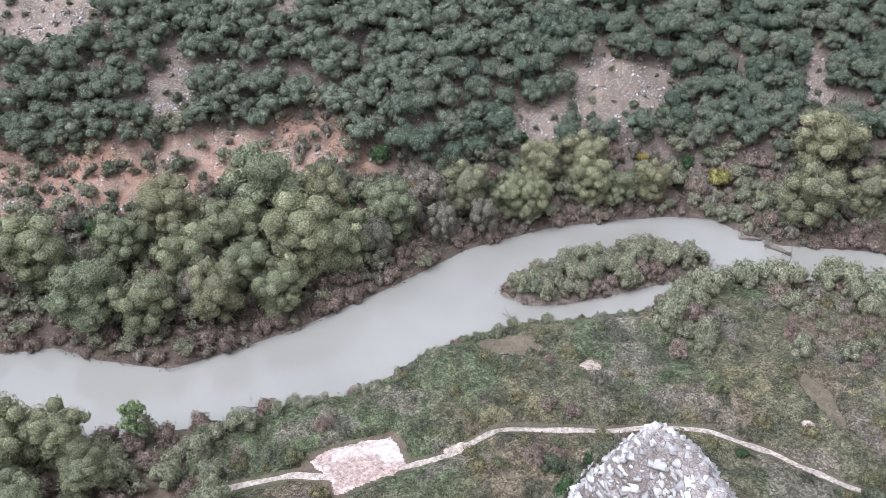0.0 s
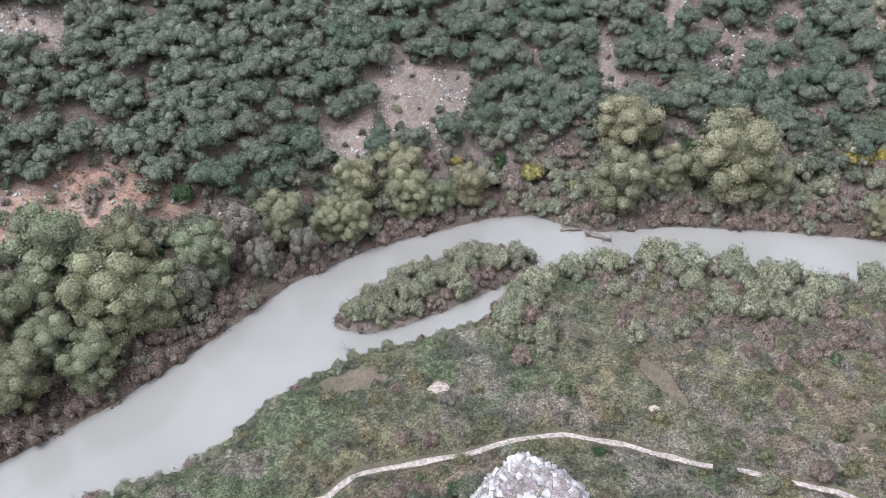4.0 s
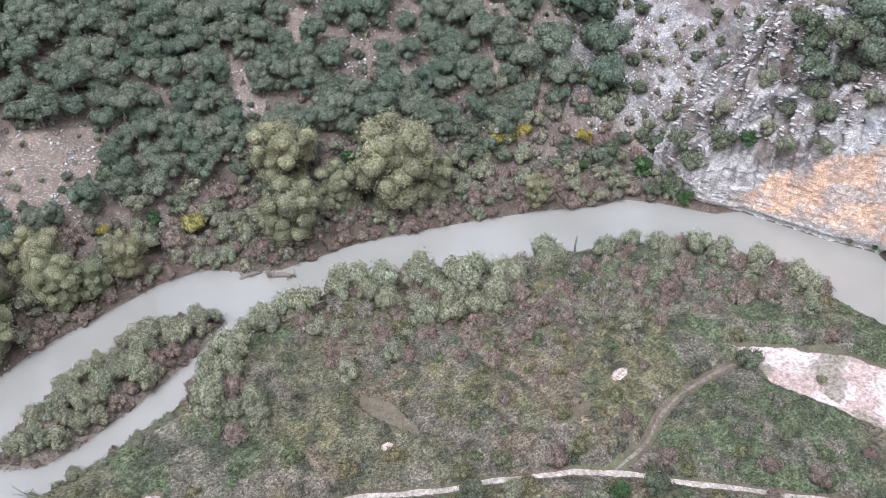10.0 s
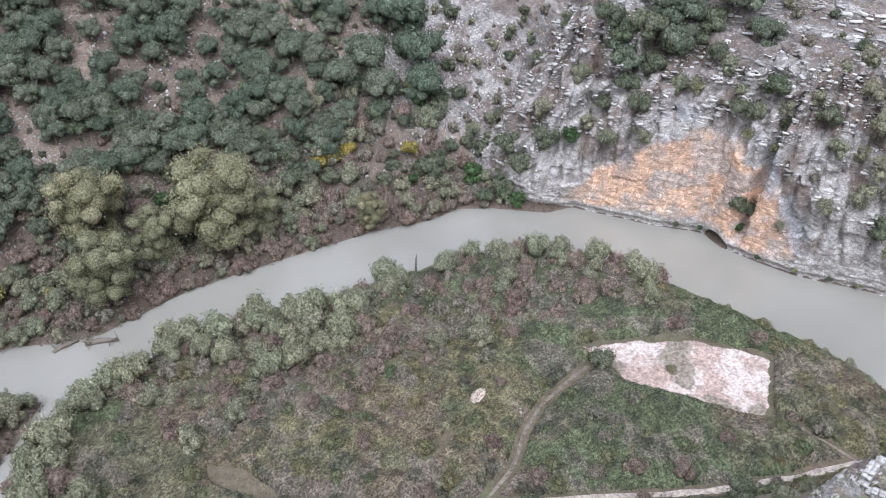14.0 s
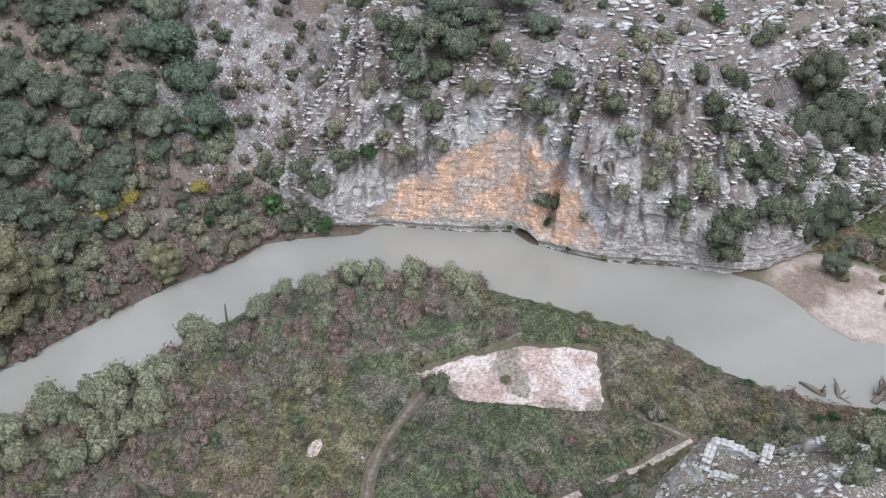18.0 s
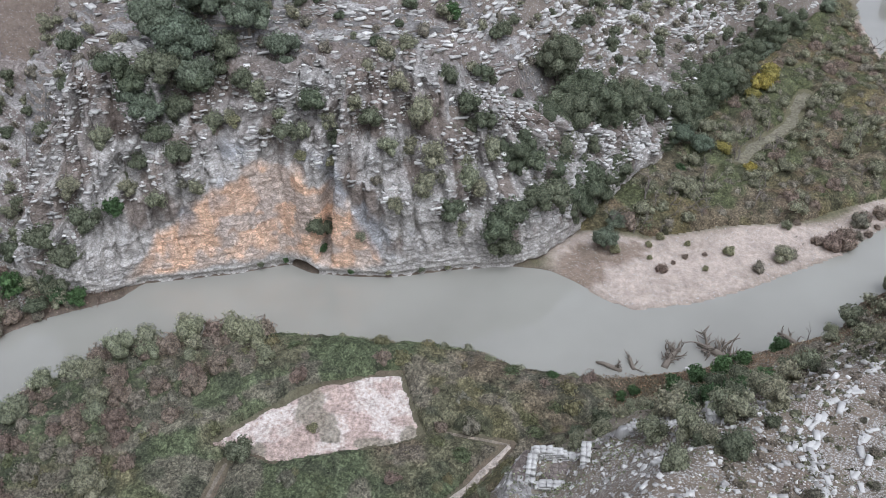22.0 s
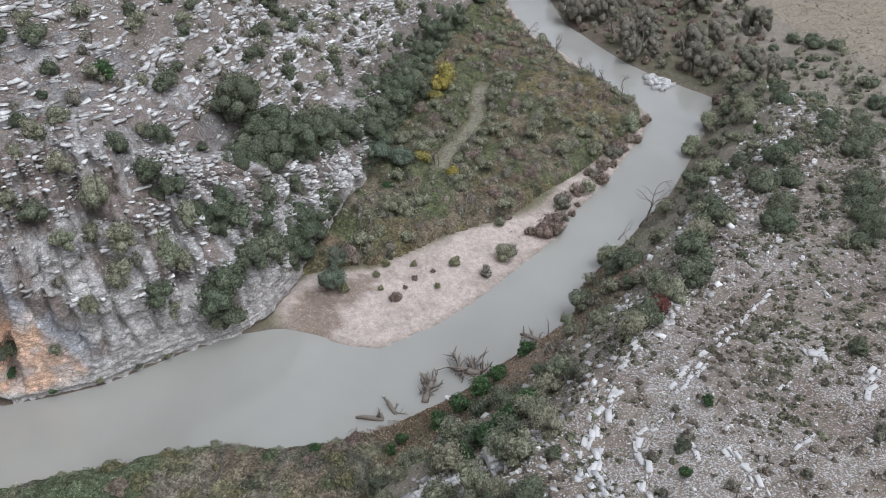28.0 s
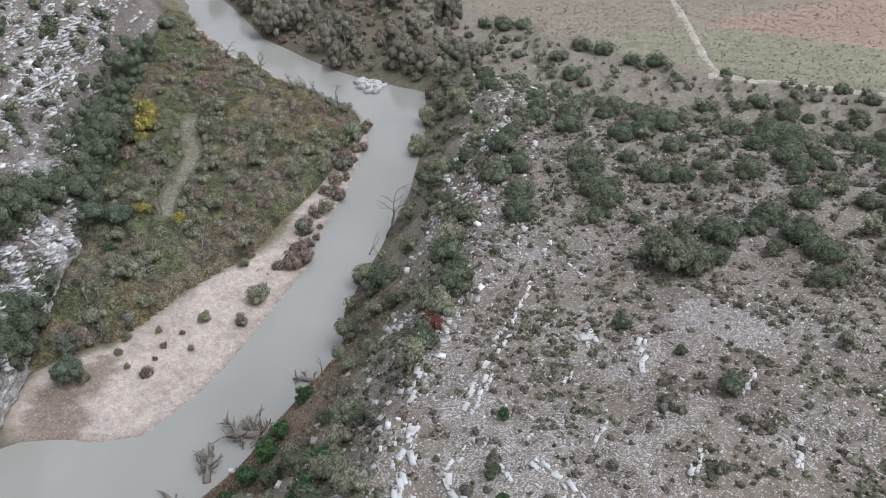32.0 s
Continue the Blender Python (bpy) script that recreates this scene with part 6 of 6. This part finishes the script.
post(78.2, 72.9, 3.0, 0.14, 0.25, "tall broken dead trunk at the water edge")
for x, y, t in [(69.9, 76.0, 1.5), (74.6, 74.3, 1.2), (19.3, 79.3, 1.2), (-18.6, 63.6, 1.0), (65, 77.9, 1.0), (12, 78, 0.9)]:
    post(x, y, t, 0.09, 0.1)


def driftwood(x, y, size, seed, limbs, label, turn):
    """A stranded trunk with its root plate and broken limbs."""
    r = np.random.RandomState(seed)
    root = new("driftwood")
    root.location, root.rotation_euler = (x, y, 0.0), (0, 0, turn)
    part("log", mesh_of("log", *tube([(-1.6 * size, 0, -0.1), (-0.5 * size, 0.1, 0.2), (0.6 * size, 0, 0.3), (1.7 * size, -0.1, 0.1)], [0.36 * size, 0.32 * size, 0.27 * size, 0.16 * size], 8), material=BARK), root)
    for k in range(limbs):
        s = r.uniform(-1.5, 1.4) * size
        w = np.array((r.normal(0, 0.8), r.normal(0, 0.8), r.uniform(0.1, 0.8)))
        part("branch", mesh_of("branch", *joined(branching(r, (s, 0, 0.15), w / np.linalg.norm(w), r.uniform(0.6, 1.5) * size, 0.12 * size, 1, 0.6)), material=BARK), root)
    return tagged(root, label, "driftwood", "driftwood in the river")


driftwood(94.6, -6.2, 1.4, 801, 34, "tangled grey driftwood trunk stranded at the bank", 0.9)
driftwood(93.6, -0.9, 1.2, 802, 22, "grey driftwood trunk lying in the shallows", -0.6)
driftwood(92.6, 3.8, 0.7, 803, 4, "small grey driftwood log in the water", 0.2)
driftwood(91.8, 6.4, 0.9, 804, 4, "thin bleached branches in the water", 1.2)
driftwood(45.2, 93.6, 1.1, 805, 6, "dark driftwood log by the far bank", -0.7)
driftwood(42.2, 96.3, 0.9, 806, 5, "dark driftwood log by the far bank", -0.2)
driftwood(97.5, -15.3, 0.9, 807, 8, "grey fallen branches on the bank", 0.8)
driftwood(118, -22, 0.5, 808, 4, "small bleached log on the gravel", 0.5)

ISLET = Kind("flat_rock", "pale flat rock of a cluster in the river bend", "rock", "rocks in the river bend", SLABS)
rs = np.random.RandomState(515)
for k in range(26):
    a, f = rs.uniform(0, 6.28), rs.rand() ** 0.5
    ISLET.put(155.8 + 3.4 * f * math.cos(a), -68.9 + 2.0 * f * math.sin(a), 0.15 + 0.5 * (1 - f), rs.uniform(1.0, 2.4), rs.uniform(0, 6.28), tall=1.8)

# low ruined walls on the ledge
WALL_STONES = []
for k in range(4):
    r = np.random.RandomState(820 + k)
    WALL_STONES.append(mesh_of("stone", *slab_blocks(r, np.zeros((1, 3)), np.array([[0.56, 0.44, 0.2]]), np.zeros(1), 0.0), material=WHITE_ROCK))


def ruined_wall(ax, ay, bx, by, courses, label, seed):
    r = np.random.RandomState(seed)
    root = new("ruined_wall")
    base = ground_at((ax + bx) / 2, (ay + by) / 2)[0]
    root.location = (ax, ay, base)
    long, turn = math.hypot(bx - ax, by - ay), math.atan2(by - ay, bx - ax)
    for c in range(courses):
        s = r.uniform(0, 0.3)
        while s < long * (1 - 0.15 * c):
            for side in (-0.2, 0.2):
                ob = part("stone", WALL_STONES[r.randint(4)], root)
                ob.location = (math.cos(turn) * s - math.sin(turn) * side, math.sin(turn) * s + math.cos(turn) * side, 0.12 + 0.22 * c + r.normal(0, 0.02))
                ob.rotation_euler = (r.normal(0, 0.06), r.normal(0, 0.06), turn + r.normal(0, 0.1))
            s += r.uniform(0.45, 0.6)
    return tagged(root, label, "wall", "ruined walls")


ruined_wall(69.3, 16.3, 69.3, 12.2, 5, "low ruined dry stone wall of pale limestone", 831)
ruined_wall(69.1, 12.0, 66.6, 12.3, 4, "low ruined dry stone wall of pale limestone", 832)
ruined_wall(69.0, 16.4, 66.4, 16.7, 4, "low ruined dry stone wall of pale limestone", 833)
ruined_wall(70.3, 2.2, 67.4, 2.4, 4, "thick stub of a ruined limestone wall", 834)
ruined_wall(69.8, 8.4, 70.3, 2.8, 2, "collapsed dry stone wall along the ledge rim", 835)
ruined_wall(66.2, 12.4, 66.3, 16.4, 2, "collapsed dry stone wall of pale limestone", 836)

# single boulders
for x, y, s, label in [(91.6, -2.4, 0.8, "rounded white boulder by the driftwood"), (107.5, 62.9, 0.7, "pale boulder at the water line")]:
    r = np.random.RandomState(int(x))
    bm = bmesh.new()
    bmesh.ops.create_icosphere(bm, subdivisions=3, radius=0.5)
    for v in bm.verts:
        v.co *= 0.85 + 0.35 * noise.noise(v.co * 2.2 + Vector((x, y, 0)))
        v.co.z *= 0.75
    me = bpy.data.meshes.new("boulder")
    bm.to_mesh(me)
    bm.free()
    me.materials.append(WHITE_ROCK)
    ob = new("boulder", me)
    ob.location, ob.scale = (x, y, ground_at(x, y)[0] + 0.25 * s), (s, s, s)
    tagged(ob, label, "boulder")

# bushes of the gravel bar and other single plants
for x, y, s, kind in [(109.8, -2.2, 0.78, RUSSET), (112.8, -5.8, 0.45, RUSSET), (110.4, -8, 0.45, OLIVE_BUSH), (114, -11.7, 0.78, OLIVE_BUSH), (110.9, -14.9, 1.17, HEATH), (113.2, -18.6, 1.23, GREY), (114.3, -20.2, 1.04, HEATH),
                      (120.6, -21.1, 0.72, GREY), (121.7, -22.9, 0.52, RUSSET), (116.7, -26.2, 1.6, RUSSET), (118, -28.5, 1.5, RUSSET), (122.3, -31.6, 1.7, HEATH), (125, -35.5, 1.2, RUSSET), (119.6, -30, 0.8, HEATH), (133, -46.5, 1.5, HEATH), (135.5, -48.5, 1.2, RUSSET), (130.4, -43.2, 1.17, RUSSET), (128.5, -40.5, 1.04, HEATH),
                      (139.7, -53.4, 1.43, REED), (141.3, -56, 1.17, RUSSET), (137, -51.5, 1.04, RUSSET), (112.2, -1.0, 0.39, OLIVE_BUSH), (115.5, -6.5, 0.45, OLIVE_BUSH), (111.5, -4, 0.33, RUSSET), (113.5, -8.5, 0.39, RUSSET),
                      (116.5, -3.0, 0.65, OLIVE_BUSH), (114.8, -1.2, 0.52, OLIVE_BUSH), (113.6, 3.4, 0.78, OLIVE_BUSH),
                      (80.6, -19.4, 1.0, RED), (129.5, -58.5, 1.2, REED), (131.5, -60.5, 1.0, REED), (137, -67, 1.2, REED),
                      (87.5, 95.2, 1.4, YELLOW), (85.3, 96.5, 1.3, YELLOW), (89.8, 94.5, 1.2, YELLOW), (160, -27, 1.9, YELLOW), (163.5, -29, 1.8, YELLOW), (166.5, -30, 1.5, YELLOW), (157, -24.5, 1.4, YELLOW), (46, 104, 0.8, YELLOW),
                      (92.6, 95.3, 0.8, GREEN), (99.5, 70.8, 1.2, GREEN), (97.5, 75, 1.1, OAK_BUSH), (100.5, 74, 1.4, OAK_BUSH), (99.2, 73, 1.2, GREEN), (75.5, 44.5, 1.1, OAK_BUSH), (79.8, 38, 0.6, OLIVE_BUSH), (73.5, 38.5, 0.55, OLIVE_BUSH),
                      (72.5, 24.8, 0.6, OLIVE_BUSH), (86.5, 4.5, 0.7, GREEN), (85.5, 6, 0.6, GREEN), (87, -2, 1.2, GREEN), (88.5, -5, 1.3, GREEN), (86, 0.5, 1.1, GREEN), (90, -7.5, 1.1, GREEN), (84, -3, 1.0, OAK_BUSH), (82.5, 0.5, 1.2, GREY),
                      (81, 4.5, 0.9, GREY), (79, 9.5, 0.8, GREY), (88.6, 13, 0.7, GREEN), (14.5, 55.5, 1.0, GREEN), (10.8, 55, 1.0, OAK_BUSH), (12.6, 53.5, 1.1, OAK_BUSH), (29.5, 56.6, 0.7, GREEN), (20.5, 58.2, 0.9, GREY), (40, 51, 1.0, OAK_BUSH),
                      (43, 48.5, 1.1, GREY), (48, 43, 1.2, GREY), (50.5, 42, 1.0, GREEN), (53.5, 40, 1.1, OAK_BUSH), (61.5, 7.0, 1.0, GREY), (72.5, 4.5, 1.5, GREY), (70, 1.5, 1.2, GREY), (74.5, 1.5, 1.1, OAK_BUSH),
                                            (130.6, 26, 1.3, GREEN), (133.4, 19.2, 1.1, OAK_BUSH), (123.8, 21.6, 1.1, OAK_BUSH), (123.3, 31.4, 1.2, GREY), (121.5, 34, 1.2, GREY),
                      (73.5, 1.0, 1.2, GREEN), (75.2, -1.5, 1.3, GREEN), (76.5, -4, 1.4, GREEN), (78, -7, 1.2, GREY), (73, 3.4, 1.1, GREEN), (80.5, -9.5, 1.2, GREY), (64.7, 4, 0.9, GREY), (62.5, 2.6, 1.1, OAK_BUSH), (66.9, 4.7, 1.3, GREY), (68.3, 7, 1.2, GREY),
                      (67.5, 1.0, 1.3, GREY), (69, -2.2, 1.2, GREY), (77.5, -14.5, 1.4, GREY), (79, -16.8, 1.3, OAK_BUSH), (82, -22, 1.4, GREY), (84.5, -26, 1.5, OAK_BUSH), (87, -24, 1.3, GREY), (90, -30, 1.6, OAK_BUSH), (93, -33, 1.5, GREY), (96, -37, 1.6, OAK_BUSH), (60.5, -8.6, 0.5, GREEN), (63, -10, 0.5, OAK_BUSH), (66.8, -15, 0.5, GREEN), (58.6, -24.5, 1.0, HEATH), (56.4, -29.5, 0.9, OAK_BUSH), (70.8, -42.6, 1.9, OAK_BUSH), (68.8, -43.2, 1.3, OAK_BUSH), (72.5, -42, 1.4, OAK_BUSH)]:
    put(kind, x, y, s)


def on_cliff(kind, y, z, size):
    """A bush rooted in the rock wall at that height."""
    k = np.argmin((CLIFF_Y - y) ** 2 + (CLIFF_Z - z) ** 2)
    kind.put(CLIFF_X.flat[k] - 0.4, CLIFF_Y.flat[k], CLIFF_Z.flat[k] - 0.3 * size, 1.35 * size, random.uniform(0, 6.28))


for y, z, size, kind in [(39.5, 17, 0.8, OAK_BUSH), (40, 19.5, 0.7, GREY), (40.2, 14.5, 0.6, OLIVE_BUSH), (42.1, 6.5, 0.8, OAK_BUSH), (41.2, 4.6, 0.9, OAK_BUSH), (41.8, 2.5, 0.6, GREEN), (54.8, 17.6, 0.9, GREY), (57.9, 16.3, 1.0, OAK_BUSH),
                         (52, 18.4, 0.7, OLIVE_BUSH), (44.9, 18.6, 0.9, OAK_BUSH), (46, 20, 0.7, GREY), (42, 21.6, 1.0, OAK_BUSH), (29.2, 19.8, 1.1, GREY), (23.1, 18.1, 1.0, OAK_BUSH), (27.4, 14.8, 1.1, GREY), (28.5, 11.3, 1.1, GREY), (22.9, 11.2, 1.1, GREY),
                         (25, 8.5, 1.0, OAK_BUSH), (24, 5.5, 0.8, GREY), (11.6, 7.3, 1.3, OAK_BUSH), (17.5, 6.9, 1.3, OAK_BUSH), (19.2, 5.2, 1.4, OAK_BUSH), (18.2, 2.5, 1.2, OAK_BUSH), (64, 22.5, 1.4, OAK_BUSH), (60.7, 24, 1.5, OAK_BUSH), (66.2, 24.5, 1.2, OAK_BUSH),
                         (60.7, 11.1, 0.9, GREY), (67.9, 17.2, 0.9, GREY), (69.4, 8.9, 1.2, OAK_BUSH), (66.6, 9.6, 1.0, GREEN), (74.9, 6.9, 1.2, OAK_BUSH), (62.3, 19.8, 0.8, GREY), (56, 12.5, 0.7, GREY), (33, 16, 0.8, GREY), (35, 19, 0.9, OAK_BUSH), (32, 22, 0.9, GREY),
                         (37, 21, 0.7, GREY), (65, 11.5, 0.8, GREY), (63, 14, 0.9, OAK_BUSH), (61, 17, 1.0, OAK_BUSH), (59, 19.5, 1.1, OAK_BUSH), (56.5, 22, 1.2, OAK_BUSH), (54.5, 24.5, 1.3, OAK_BUSH), (43.5, 16, 0.6, OLIVE_BUSH), (43.2, 18.5, 0.7, GREY), (43.5, 22, 0.6, HEATH), (30.5, 15, 0.8, GREY), (29.8, 18, 0.8, HEATH), (21.8, 10, 0.8, GREY), (52.7, 19, 0.6, GREY), (57.5, 13.5, 0.6, HEATH), (34.5, 13, 0.6, HEATH), (32, 10, 0.7, GREY), (26.5, 12.5, 0.8, HEATH), (48, 18.8, 0.5, HEATH), (49, 21.5, 0.9, GREY), (51, 23, 0.9, OAK_BUSH), (20, 13.5, 1.0, GREY), (15, 11.5, 1.1, OAK_BUSH), (14, 8, 1.2, OAK_BUSH), (21, 16.5, 0.9, OAK_BUSH), (26, 21, 0.9, OAK_BUSH), (71, 13, 0.9, GREY), (72, 5, 1.2, OAK_BUSH),
                         (44, 0.7, 0.35, GREEN), (38, 0.5, 0.35, GREEN), (33, 0.6, 0.35, OLIVE_BUSH), (29, 0.6, 0.3, OAK_BUSH), (50, 0.6, 0.3, OAK_BUSH), (47, 0.6, 0.3, GREEN), (25.5, 0.5, 0.3, OLIVE_BUSH), (36.3, 6, 0.5, GREY)]:
    on_cliff(kind, y, z, size)
POPLAR = Kind("poplar_tree", "slender fresh green poplar on the near bank", "tree", "", tree_shapes(240, 1, 3.0, 6.5, "poplar", 1100, 0.26, 14, 0.25, 0.09, 0.5, 0.4, 4))
put(POPLAR, -30.5, 58.5, 1.0)
for x, y, s in [(-36.5, 55.5, 0.8), (-41.5, 54.5, 1.0), (-33, 52, 0.7), (-45, 51, 0.9), (-38, 48, 0.8)]:
    put(WILLOW, x, y, s)
